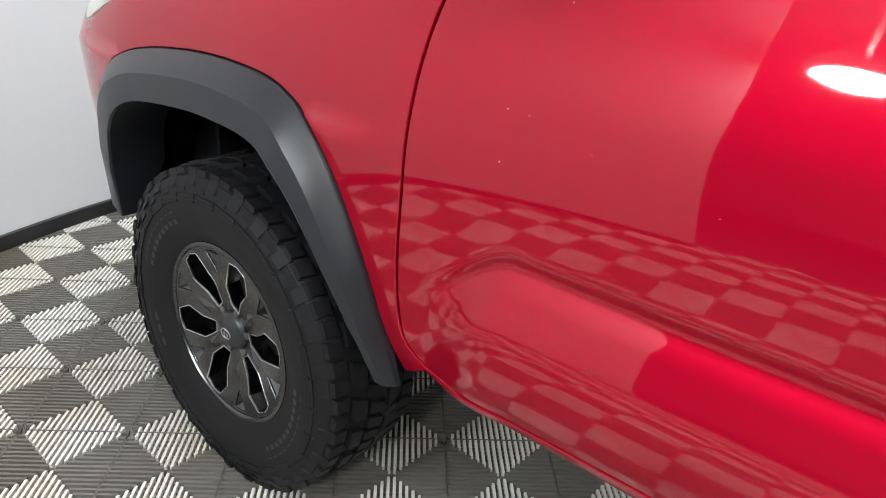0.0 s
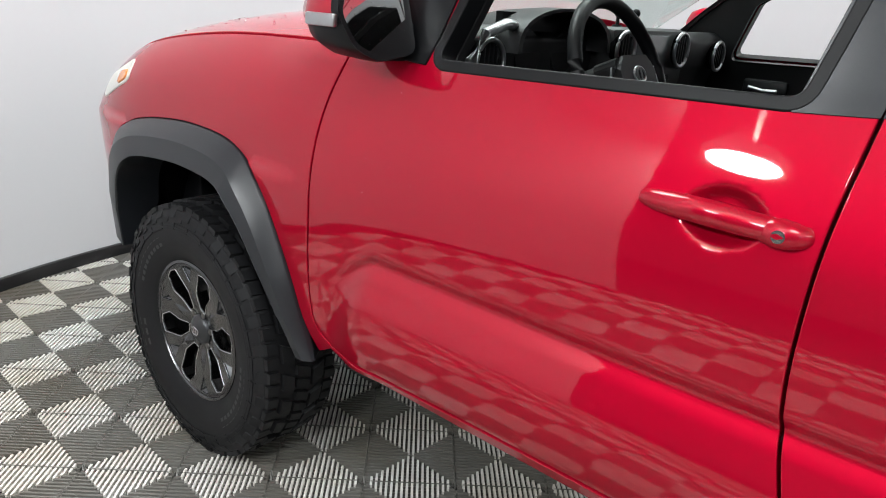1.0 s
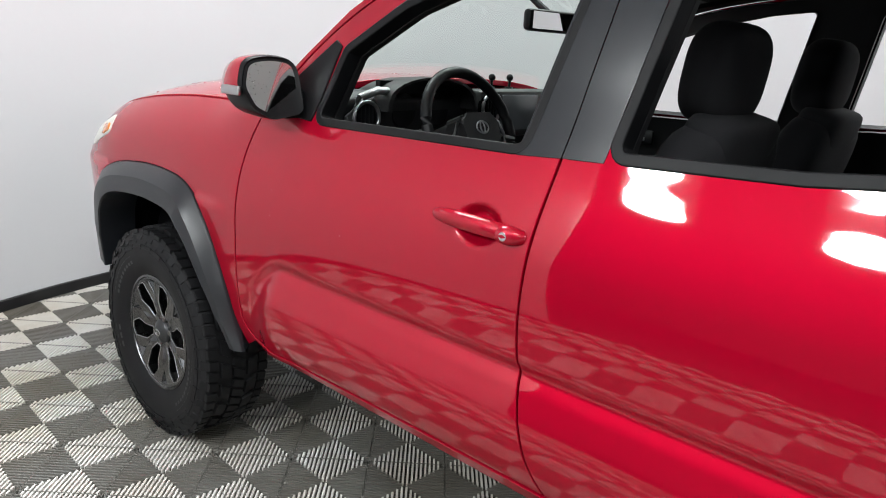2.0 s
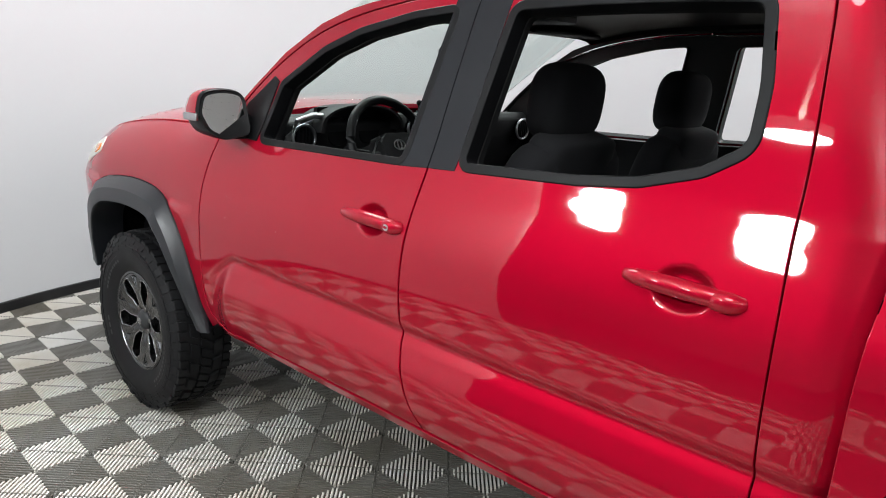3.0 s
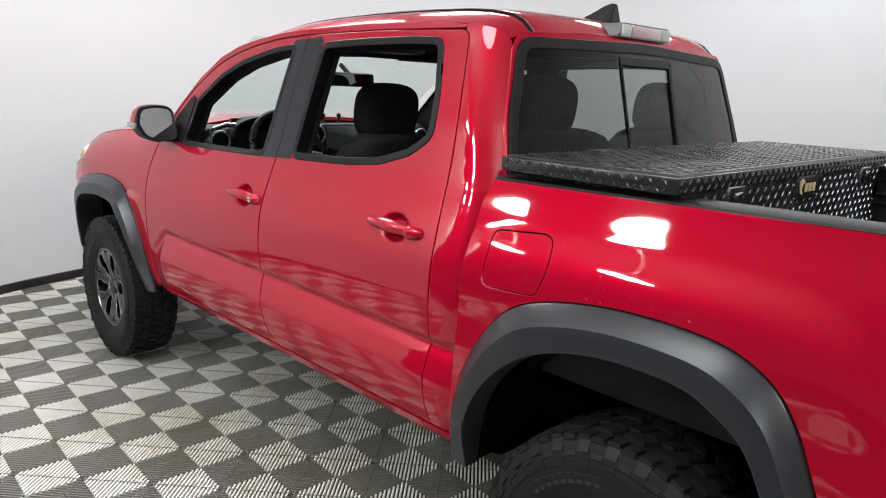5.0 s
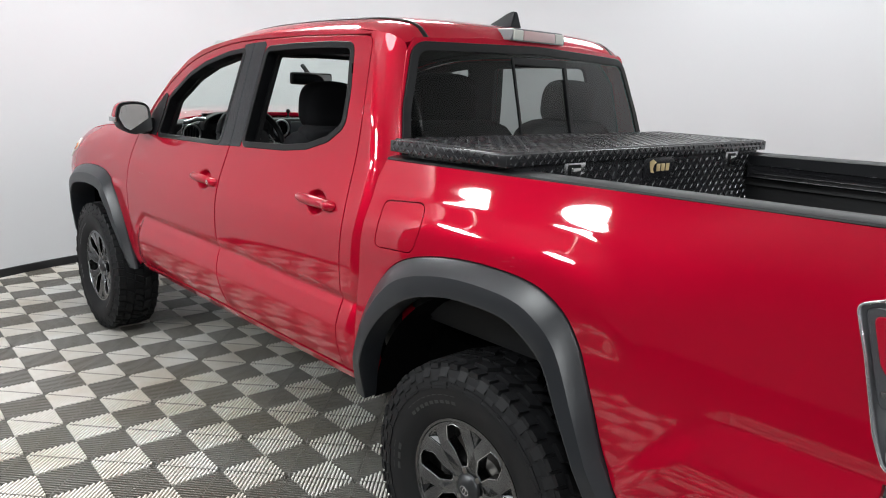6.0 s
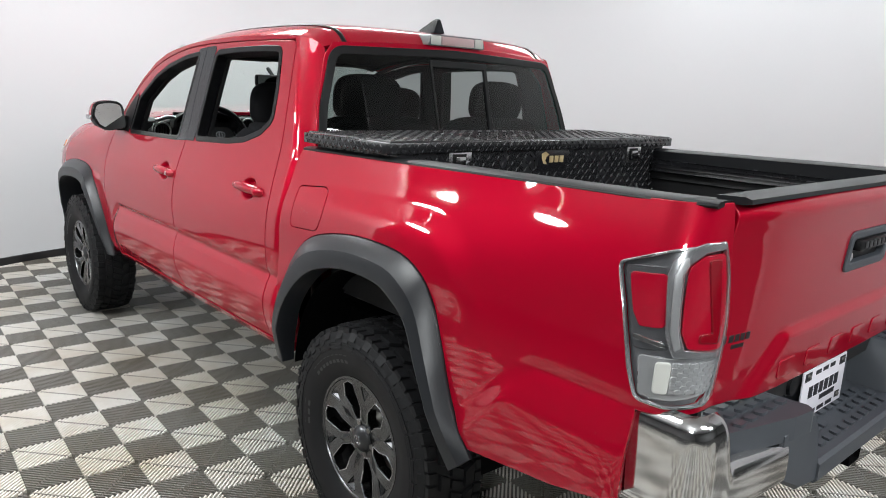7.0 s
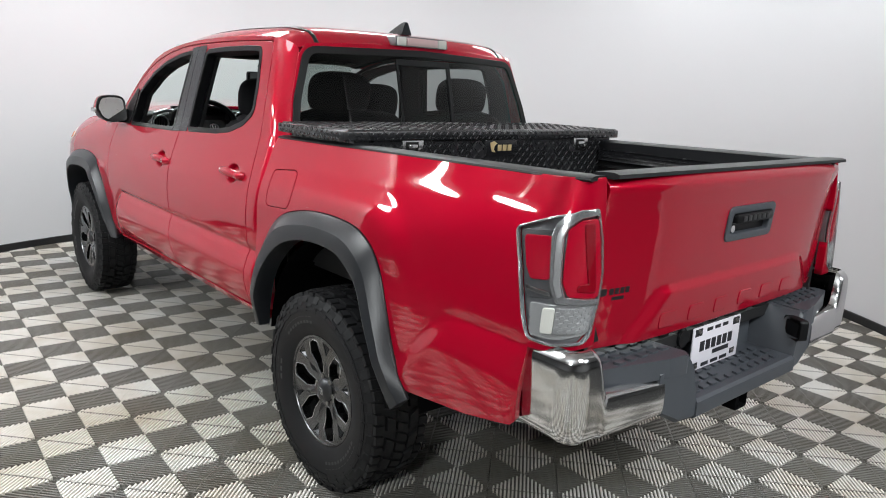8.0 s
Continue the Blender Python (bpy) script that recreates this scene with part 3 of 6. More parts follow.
    bed_out = [(-0.530, 1.314), (-0.553, 1.262), (-0.565, 1.12), (-0.569, 0.98), (-0.569, 0.60)] + lowr[1:-1] + [(0.56, 0.592), (0.80, 0.622), (0.985, 0.664), (1.0, 0.68), (1.006, 0.887)] + [(rear_s(z), z) for z in (0.887, 0.95, 1.0, 1.05, 1.10, 1.14, 1.18, 1.22, 1.26, 1.30, 1.345)] + [(1.02, 1.342), (0.0, 1.322)]
    fuel = rounded([(-0.487, 1.190, 0.03), (-0.288, 1.208, 0.04), (-0.283, 1.12, 0.1), (-0.304, 1.047, 0.04), (-0.493, 1.036, 0.03)])
    holes = [tail_light] + ([fuel] if side == 1 else [])
    bs = panel("bed_side", bed_out, bed, RED, truck, "", holes, 0.012 if side == 1 else 0.03, side=side)
    if side == 1:
        panel("fuel_flap", fuel, bed, RED, bs, "red fuel filler flap", [], 0.02, 0.01, 0.005, side, 0.0, 0.002)
    door_parts[side] = (fd, rd, bs, tail_light)

# rear face of the cab, round the back window
GLASS = [(-0.728, 1.25), (-0.686, 1.47, 0.3), (-0.614, 1.682, 0.07), (0.0, 1.700, 2.0), (0.614, 1.682, 0.07), (0.686, 1.47, 0.3), (0.728, 1.25)]


def back_form(x, z):
    return x, back_y(z) - 0.035 * (1 - np.clip(np.abs(x) / 0.69, 0, 1) ** 2.5) + 0.012, z


back = rounded(GLASS, 8)
back_outer = [(-0.70, 0.60), (0.70, 0.60), (0.73, 1.25), (0.74, 1.30), (0.704, 1.48), (0.650, 1.66), (0.612, 1.708), (0.3, 1.728), (-0.3, 1.728), (-0.612, 1.708), (-0.650, 1.66), (-0.704, 1.48), (-0.74, 1.30), (-0.73, 1.25)]
panel("cab_rear_panel", back_outer, back_form, RED, truck, "", [shrunk(back, 0.012)], 0.03, 0.01, 0.0, 1, -0.004)
seal_in = shrunk(back, 0.016)
seal = panel("rear_window_seal", shrunk(back, -0.012), back_form, TRIM, truck, "black rubber seal of the rear window", [seal_in], 0.02, 0.012, 0.0, 1, 0.004)
rw = panel("rear_window", seal_in, back_form, PRIVACY, truck, "dark tinted rear window with a sliding middle pane", [rounded([(-0.156, 1.27), (-0.156, 1.655, 0.01), (0.156, 1.655, 0.01), (0.156, 1.27)])], 0.04, 0.004, 0.0, 1, 0.0)
panel("sliding_pane", [(-0.156, 1.27), (0.156, 1.27), (0.156, 1.655), (-0.156, 1.655)], back_form, SLIDER, rw, "sliding pane", [], 0.04, 0.003, 0.0, 1, -0.004)
for x0, x1, z0, z1 in ((-0.158, -0.153, 1.26, 1.665), (0.150, 0.166, 1.26, 1.665), (-0.150, 0.150, 1.640, 1.664)):
    panel("pane_frame", [(x0, z0), (x1, z0), (x1, z1), (x0, z1)], back_form, TRIM, rw, "black pane frame", [], 0.03, 0.01, 0.0, 1, 0.005)

# roof and hood
roof_out = rounded([(-0.672, 0.700), (-0.660, 0.640, 0.035), (-0.50, 0.624, 0.25), (0.0, 0.612, 2.0), (0.50, 0.624, 0.25), (0.660, 0.640, 0.035), (0.672, 0.700), (0.672, 1.75), (0.672, 1.96), (0.665, 2.10, 0.03), (-0.665, 2.10, 0.03), (-0.672, 1.96), (-0.672, 1.75)])
roof = panel("roof", roof_out, roof_form, RED, truck, "", [], 0.02, 0.02, 0.001)
hood_line = [(0.763 - 0.17 * max(0.0, (y - 3.52) / 0.65) ** 2.2 - 0.002, y) for y in (2.68, 2.9, 3.2, 3.5, 3.62, 3.75, 3.9, 4.02)]
panel("hood", hood_line + [(-x, y) for x, y in hood_line[::-1]], hood, RED, truck, "red hood speckled with water drops", [], 0.03, 0.02, 0.002)
for side in (1, -1):
    bm = bmesh.new()
    path = [(-side * 0.556, y, float(roof_form(np.array([0.556]), np.array([y]))[2][0]) + 0.0015) for y in np.linspace(0.634, 2.06, 40)]
    sweep(bm, path, 0.012, 8, flat=0.4)
    part("roof_moulding", bm, TRIM, truck, "black roof drip moulding", 50)


# flares
def flare(name, y0, outer, lip, form, sign, side):
    a, b = open_round(outer, 0.10, y0), open_round(lip, 0.09, y0)

    a, b = np.array(a), np.array(b)
    n = len(a)
    x, _, _ = form(a[:, 0] * sign, a[:, 1])
    base = np.convolve(np.pad(np.maximum(-x, 0.834), 2, mode="edge"), np.ones(5) / 5, mode="valid")
    secs = []
    for u, dx in ((-0.01, -0.012), (0.0, 0.0035), (0.03, 0.009), (0.40, 0.042), (0.44, 0.0455), (0.92, 0.056), (0.98, 0.055), (1.0, 0.049), (1.0, 0.02), (1.0, -0.09 if sign == 1 else -0.03)):
        p = a + (b - a) * u
        end = np.minimum(1, np.minimum(np.arange(n), np.arange(n - 1, -1, -1)) / 6.0)
        secs.append(np.stack([-(base + dx * (0.55 + 0.45 * end)) * side, p[:, 0], p[:, 1]], 1))
    bm = bmesh.new()
    rows = [[bm.verts.new(tuple(q)) for q in s] for s in secs]
    for r0, r1 in zip(rows, rows[1:]):
        for i in range(n - 1):
            bm.faces.new((r0[i], r0[i + 1], r1[i + 1], r1[i]))
    bm.faces.new([r[0] for r in rows])
    bm.faces.new([r[-1] for r in rows][::-1])
    return part(name, bm, FLARE, truck, "dark grey plastic fender flare", 22)


for side in (1, -1):
    flare("fender_flare", WHEELBASE, ARCH_F, LIP_F, front, 1, side)
    flare("fender_flare", 0.0, ARCH_R, LIP_R, bed, -1, side)
    # wheel wells
    for y0 in (0.0, WHEELBASE):
        bm = bmesh.new()
        n = 28
        inner, outer_ = [], []
        for k in range(n + 1):
            a = radians(4 + 172 * k / n)
            yy, zz = y0 + 0.52 * math.cos(a), 0.46 + 0.515 * math.sin(a)
            wave = 0.012 * math.sin(k * 2.2)
            inner.append(bm.verts.new((-side * 0.40, yy, zz + wave)))
            outer_.append(bm.verts.new((-side * (0.845 if y0 == 0 else 0.80), yy, zz)))
        for k in range(n):
            bm.faces.new((inner[k], inner[k + 1], outer_[k + 1], outer_[k]))
        bm.faces.new(inner)
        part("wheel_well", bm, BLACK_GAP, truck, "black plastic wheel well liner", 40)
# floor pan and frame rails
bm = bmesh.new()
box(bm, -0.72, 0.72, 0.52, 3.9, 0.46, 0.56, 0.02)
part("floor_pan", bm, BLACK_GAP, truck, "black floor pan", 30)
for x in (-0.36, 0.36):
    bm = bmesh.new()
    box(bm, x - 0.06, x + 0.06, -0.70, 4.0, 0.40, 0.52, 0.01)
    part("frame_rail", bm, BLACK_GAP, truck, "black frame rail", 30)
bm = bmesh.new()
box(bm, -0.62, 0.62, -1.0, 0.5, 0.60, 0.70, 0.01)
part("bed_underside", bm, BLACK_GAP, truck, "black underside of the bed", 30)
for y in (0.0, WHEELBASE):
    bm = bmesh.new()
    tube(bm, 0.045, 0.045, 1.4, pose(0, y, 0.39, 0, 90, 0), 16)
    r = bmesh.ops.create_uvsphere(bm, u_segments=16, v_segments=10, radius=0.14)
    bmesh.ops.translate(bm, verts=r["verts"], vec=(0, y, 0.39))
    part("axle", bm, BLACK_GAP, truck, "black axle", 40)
bm = bmesh.new()
box(bm, -0.60, 0.60, 4.02, 4.12, 0.45, 0.95, 0.05)
box(bm, -0.64, 0.64, 3.6, 4.05, 0.55, 0.90, 0.02)
part("grille", bm, TRIM, truck, "black front grille", 30)

# ---- wheels ----
def make_wheel():
    wheel = new("wheel")
    tagged(wheel, "wheel with a dark grey alloy rim and an all-terrain tyre")
    R, W = 0.392, 0.128
    bm = bmesh.new()
    prof = [(0.205, -W * 0.55), (0.212, -W * 0.76), (0.224, -W * 0.83), (0.232, -W * 0.86), (0.262, -W * 0.955), (0.290, -W), (0.318, -W * 0.995), (0.320, -W * 1.012), (0.324, -W * 1.012), (0.326, -W * 0.985),
            (0.350, -W * 0.95), (0.368, -W * 0.90), (R - 0.016, -W * 0.80), (R - 0.013, -W * 0.5), (R - 0.011, 0.0), (R - 0.013, W * 0.5), (R - 0.016, W * 0.80), (0.368, W * 0.90), (0.350, W * 0.95), (0.300, W), (0.262, W * 0.95), (0.205, W * 0.6)]
    lathe(bm, prof, 96)
    tyre = part("tyre", bm, RUBBER, wheel, "black all-terrain tyre", 30)
    # tread blocks, and the lugs that run down the shoulder
    v, f = [], []

    def block(a, x0, x1, r0, r1, half, skew=0.0, taper=0.86):
        s = len(v)
        for r, k in ((r0, 1.0), (r1, taper)):
            for x, d in ((x0, -1), (x1, -1), (x1, 1), (x0, 1)):
                xm = (x0 + x1) / 2
                xx = xm + (x - xm) * (k * 0.5 + 0.5)
                aa = a + d * half * k + skew * (x - xm) / abs(x1 - x0)
                v.append((xx, r * math.cos(aa), r * math.sin(aa)))
        f.extend([(s + 4, s + 5, s + 6, s + 7)] + [(s + i, s + 4 + i, s + 4 + (i + 1) % 4, s + (i + 1) % 4) for i in range(4)])
    n = 58
    step = 2 * math.pi / n
    for k in range(n):
        a = k * step
        for sg in (-1, 1):
            long = k % 2 == 0
            block(a + (0.3 * step if sg > 0 else 0), sg * W * 0.60, sg * W * (0.90 if long else 0.87), R - 0.02, R - 0.006, step * 0.42, 0.12 * step)
            # shoulder lug on the sidewall
            s = len(v)
            r_in = 0.338 if long else 0.350
            for r, x in ((r_in, W * 0.965), (R - 0.014, W * 0.82)):
                for out in (-0.001, 0.0035):
                    for d in (-1, 1):
                        aa = a + (0.3 * step if sg > 0 else 0) + d * step * (0.45 if out < 0 else 0.40)
                        v.append((sg * (x + out), r * math.cos(aa), r * math.sin(aa)))
            f.extend([(s + 2, s + 3, s + 7, s + 6), (s, s + 2, s + 6, s + 4), (s + 1, s + 5, s + 7, s + 3), (s, s + 1, s + 3, s + 2), (s + 4, s + 6, s + 7, s + 5)])
            if long:
                # second, lower ring of blocks
                s = len(v)
                for r, x in ((0.316, W * 0.995), (0.334, W * 0.972)):
                    for out in (-0.001, 0.003):
                        for d in (-1, 1):
                            aa = a + step * 0.5 + d * step * (0.93 if out < 0 else 0.91)
                            v.append((sg * (x + out), r * math.cos(aa), r * math.sin(aa)))
                f.extend([(s + 2, s + 3, s + 7, s + 6), (s, s + 2, s + 6, s + 4), (s + 1, s + 5, s + 7, s + 3), (s, s + 1, s + 3, s + 2), (s + 4, s + 6, s + 7, s + 5)])
            block(a + 0.5 * step * (k % 2), sg * W * 0.24, sg * W * 0.54, R - 0.02, R, step * 0.41, -0.45 * step * sg)
        block(a + 0.2 * step, -W * 0.19, W * 0.19, R - 0.02, R, step * 0.40, 0.5 * step)
    tread = mesh_object("tread", v, f, RUBBER, tyre, "worn chunky tread blocks")
    # moulded bars where the sidewall carries writing
    v, f = [], []
    for a0, count, wide in ((radians(62), 9, 5.2), (radians(-128), 11, 5.0), (radians(-12), 3, 7.0)):
        for k in range(count):
            a = a0 - radians(wide) * k
            s = len(v)
            h = radians(wide * 0.33)
            for r in (0.268, 0.296):
                for d in (-1, 1):
                    for out in (0.0, 0.0012):
                        x = -(W * (0.955 + (r - 0.262) / 0.038 * 0.045) - 0.0003 + out)
                        v.append((x, r * math.cos(a + d * h), r * math.sin(a + d * h)))
            f.extend([(s + 1, s + 3, s + 7, s + 5), (s, s + 1, s + 5, s + 4), (s + 2, s + 6, s + 7, s + 3), (s, s + 2, s + 3, s + 1), (s + 4, s + 5, s + 7, s + 6)])
    tagged(mesh_object("sidewall_mark", v, f, LETTER, tyre, "faint moulded writing"), kind="stuff")
    # rim
    bm = bmesh.new()
    lathe(bm, [(0.219, -0.096), (0.217, -0.104), (0.209, -0.105), (0.203, -0.097), (0.200, -0.075), (0.196, -0.02), (0.190, 0.09), (0.205, 0.1)], 80)
    rim = part("rim", bm, RIM, wheel, "dark grey alloy rim", 40)

    def face_x(r):
        return -0.101 + 0.030 * np.clip(1 - r / 0.2, 0, 1) ** 1.3

    def face(u, v):
        return face_x(np.hypot(u, v)), u, v

    def turned(pts, a0, s=1):
        c, d = math.cos(a0), math.sin(a0)
        return [(r * c - l * s * d, r * d + l * s * c) for r, l in pts]

    windows, pockets = [], []
    for k in range(6):
        s = 1 if k % 2 == 0 else -1
        win = [(0.064, -0.010, 0.002), (0.068, 0.018, 0.002), (0.112, 0.040, 0.002), (0.189, 0.034, 0.002), (0.1995, 0.006, 0.002), (0.193, -0.022, 0.002), (0.150, -0.036, 0.002), (0.108, -0.016, 0.002)]
        win = [(r, l * s, q) for r, l, q in win]
        windows.append(turned(rounded(win, 2), radians(50 + 60 * k)))
        pockets.append(turned([(0.142, 0.0), (0.197, 0.027), (0.2015, 0.0), (0.197, -0.027)], radians(80 + 60 * k)))
    ring = [(0.211 * math.cos(t * math.pi / 36), 0.211 * math.sin(t * math.pi / 36)) for t in range(72)]
    panel("rim_face", ring, face, RIM, rim, "dark grey six-spoke face", windows + pockets, 0.012, 0.034, 0.0, 1, 0.0, 0.0025, -1)
    for k in range(6):
        a = radians(80 + 60 * k)
        # bright machined line round each window
        bm = bmesh.new()
        line = [(float(face_x(math.hypot(u, v))) - 0.0004, u, v) for u, v in windows[k]]
        sweep(bm, line, 0.0013, 6, True)
        part("machined_edge", bm, RIM_EDGE, rim, "bright machined spoke edge", 50)
        # folded pocket near the rim
        bm = bmesh.new()
        pts = [bm.verts.new((float(face_x(math.hypot(u, v))) + 0.002, u, v)) for u, v in pockets[k]]
        r0 = 0.178
        deep = bm.verts.new((-0.101 + 0.020, r0 * math.cos(a), r0 * math.sin(a)))
        for i in range(4):
            bm.faces.new((pts[i], pts[(i + 1) % 4], deep))
        part("spoke_pocket", bm, RIM, rim)
        # crease down the spoke
        bm = bmesh.new()
        ridge = turned([(0.062, -0.014), (0.104, -0.014), (0.136, 0.0), (0.104, 0.014), (0.062, 0.014)], a)
        vs = [bm.verts.new((float(face_x(math.hypot(u, v))) + 0.0005, u, v)) for u, v in ridge]
        mid = bm.verts.new((float(face_x(0.095)) - 0.007, 0.098 * math.cos(a), 0.098 * math.sin(a)))
        for i in range(5):
            bm.faces.new((vs[i], vs[(i + 1) % 5], mid))
        part("spoke_ridge", bm, RIM, rim)
        a = radians(50 + 60 * k)
        bm = bmesh.new()
        tube(bm, 0.0145, 0.0135, 0.006, pose(-0.0745, 0.054 * math.cos(a), 0.054 * math.sin(a), 0, 90, 0), 14)
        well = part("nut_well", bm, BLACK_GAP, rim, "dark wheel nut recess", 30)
        bm = bmesh.new()
        tube(bm, 0.0095, 0.008, 0.014, pose(-0.078, 0.054 * math.cos(a), 0.054 * math.sin(a), 0, 90, 0), 6)
        part("wheel_nut", bm, STEEL, rim, "steel wheel nut", 30)
    bm = bmesh.new()
    lathe(bm, [(0.0, -0.101), (0.020, -0.1005), (0.026, -0.097), (0.042, -0.090), (0.046, -0.084), (0.047, -0.03)], 36)
    hub = part("hub_cap", bm, HUB, rim, "dark grey hub cap", 40)
    bm = bmesh.new()
    for rx, ry in ((0.017, 0.012), (0.006, 0.011)):
        pts = [(-0.1018, rx * math.cos(t * math.pi / 12), ry * math.sin(t * math.pi / 12)) for t in range(24)]
        sweep(bm, pts, 0.0016, 6, True)
    part("emblem", bm, RIM_EDGE, hub, "small silver emblem shape", 50)
    bm = bmesh.new()
    lathe(bm, [(0.06, -0.012), (0.155, -0.012), (0.155, 0.012), (0.06, 0.012)], 48)
    lathe(bm, [(0.0, -0.03), (0.06, -0.03), (0.075, -0.012), (0.075, 0.05)], 32)
    part("brake_disc", bm, STEEL, wheel, "bare steel brake disc", 30)
    bm = bmesh.new()
    box(bm, -0.05, 0.06, -0.175, -0.085, 0.0, 0.13, 0.012)
    part("caliper", bm, BLACK_GAP, wheel, "dark brake caliper", 30)
    return wheel


wheel = make_wheel()
WHEEL_AT = [pose(-0.788, WHEELBASE, 0.39), pose(-0.790, 0.022, 0.39, 20, 0, 0), pose(0.788, WHEELBASE, 0.39, 0, 0, 180), pose(0.790, 0.022, 0.39, 0, 0, 180)]
wheel.parent = truck
wheel.matrix_basis = WHEEL_AT[0]

# ---- the truck: lamps, mirrors, handles ----
def tail_lights(side):
    bs, outline = door_parts[side][2], door_parts[side][3]
    def sub(name, pts, mat, parent, label, lift, r=0.01, depth=0.012, step=0.015, edge=0.003):
        return panel(name, rounded([(*p, r) for p in pts], 4), bed, mat, parent, label, [], step, depth, 0.0, side, lift, edge)
    lamp = panel("tail_light", outline, bed, LAMP_DARK, truck, "tail light in a clear cover with red and white lenses", [], 0.02, 0.03, 0.004, side, -0.012)
    sub("lamp_frame", [(0.918, 1.192), (1.02, 1.202), (1.042, 1.064), (1.052, 1.030), (0.974, 1.024), (0.948, 1.10)], GREY_LAMP, lamp, "silver-grey lens frame", -0.004, 0.012)
    sub("red_lens", [(0.936, 1.178), (1.018, 1.186), (1.033, 1.078), (0.982, 1.074), (0.962, 1.10)], RED_LENS, lamp, "red lens", 0.001, 0.008)
    sub("red_lens", [(1.060, 1.206), (1.086, 1.230), (1.126, 1.236), (1.150, 1.180), (1.182, 1.09), (1.186, 1.028), (1.090, 1.038), (1.072, 1.072)], RED_LENS, lamp, "red lens", 0.004, 0.012)
    sub("brake_strip", [(1.096, 1.222), (1.118, 1.224), (1.165, 1.062), (1.166, 1.045), (1.110, 1.052), (1.112, 1.066), (1.142, 1.066)], RED_DEEP, lamp, "darker red strip", 0.0075, 0.005)
    sub("chrome_divider", [(1.022, 1.188), (1.026, 1.216), (1.042, 1.238), (1.078, 1.256), (1.120, 1.260), (1.120, 1.248), (1.082, 1.239), (1.056, 1.214), (1.050, 1.190), (1.064, 1.072), (1.080, 1.033), (1.180, 1.022), (1.180, 1.014), (1.062, 1.020), (1.042, 1.060)], LAMP_SILVER, lamp, "clear silver divider", 0.007, 0.004)
    sub("divider_facet", [(1.036, 1.186), (1.040, 1.212), (1.050, 1.226), (1.054, 1.212), (1.047, 1.188), (1.060, 1.074), (1.070, 1.040), (1.062, 1.034), (1.050, 1.066)], BRIGHT, lamp, "bright facet of the divider", 0.0095, 0.002)
    sub("chrome_strip", [(0.972, 1.052), (1.035, 1.044), (1.045, 1.036), (0.974, 1.045)], CHROME, lamp, "chrome strip", 0.002, 0.002)
    rv = sub("reverse_lens", [(0.990, 1.010), (1.184, 1.010), (1.172, 0.930), (1.066, 0.922), (1.002, 0.928)], BRIGHT, lamp, "silver reverse lamp reflector", -0.004)
    sub("bulb_shield", [(1.032, 1.000), (1.060, 1.002), (1.060, 0.938), (1.034, 0.938)], WHITE_LENS, rv, "white lens", 0.003, 0.006)
    for i in range(9):
        for j in range(7):
            s0, z0 = 1.066 + 0.0120 * i, 0.938 + 0.0095 * j
            panel("prism", [(s0, z0), (s0 + 0.0105, z0), (s0 + 0.0105, z0 + 0.0082), (s0, z0 + 0.0082)], bed, BRIGHT, rv, "", [], 0.02, 0.006, 0.0, side, 0.001 + 0.002 * ((i + j) % 2), 0.002)
    panel("silver_rim", shrunk(outline, 0.003), bed, LAMP_SILVER, lamp, "silver rim", [shrunk(outline, 0.0052)], 0.02, 0.01, 0.0, side, 0.005, 0.002)
    cover = panel("clear_cover", outline, bed, LENS, lamp, "clear plastic cover", [], 0.02, 0.02, 0.004, side, 0.0105, 0.004)
    cover.visible_shadow = False


LAMP_DARK = material("lamp_bucket", (0.17, 0.175, 0.185), 0.3, 0.4, 1.0)
BRIGHT = material("bright_lamp_plastic", (0.58, 0.59, 0.60), 0.16, 0.6, 1.0)
LAMP_SILVER = material("silver_lamp_plastic", (0.60, 0.61, 0.63), 0.12, 0.8, 1.0)
GREY_LAMP = material("grey_lamp_plastic", (0.10, 0.103, 0.11), 0.2, 0.3, 1.0)
RED_LENS = material("red_lens", (0.42, 0.002, 0.022), 0.12, 0.0, 1.0)
RED_DEEP = material("deep_red_lens", (0.24, 0.001, 0.010), 0.18, 0.0, 1.0)
WHITE_LENS = material("white_lens", (0.62, 0.62, 0.58), 0.35)
for side in (1, -1):
    tail_lights(side)

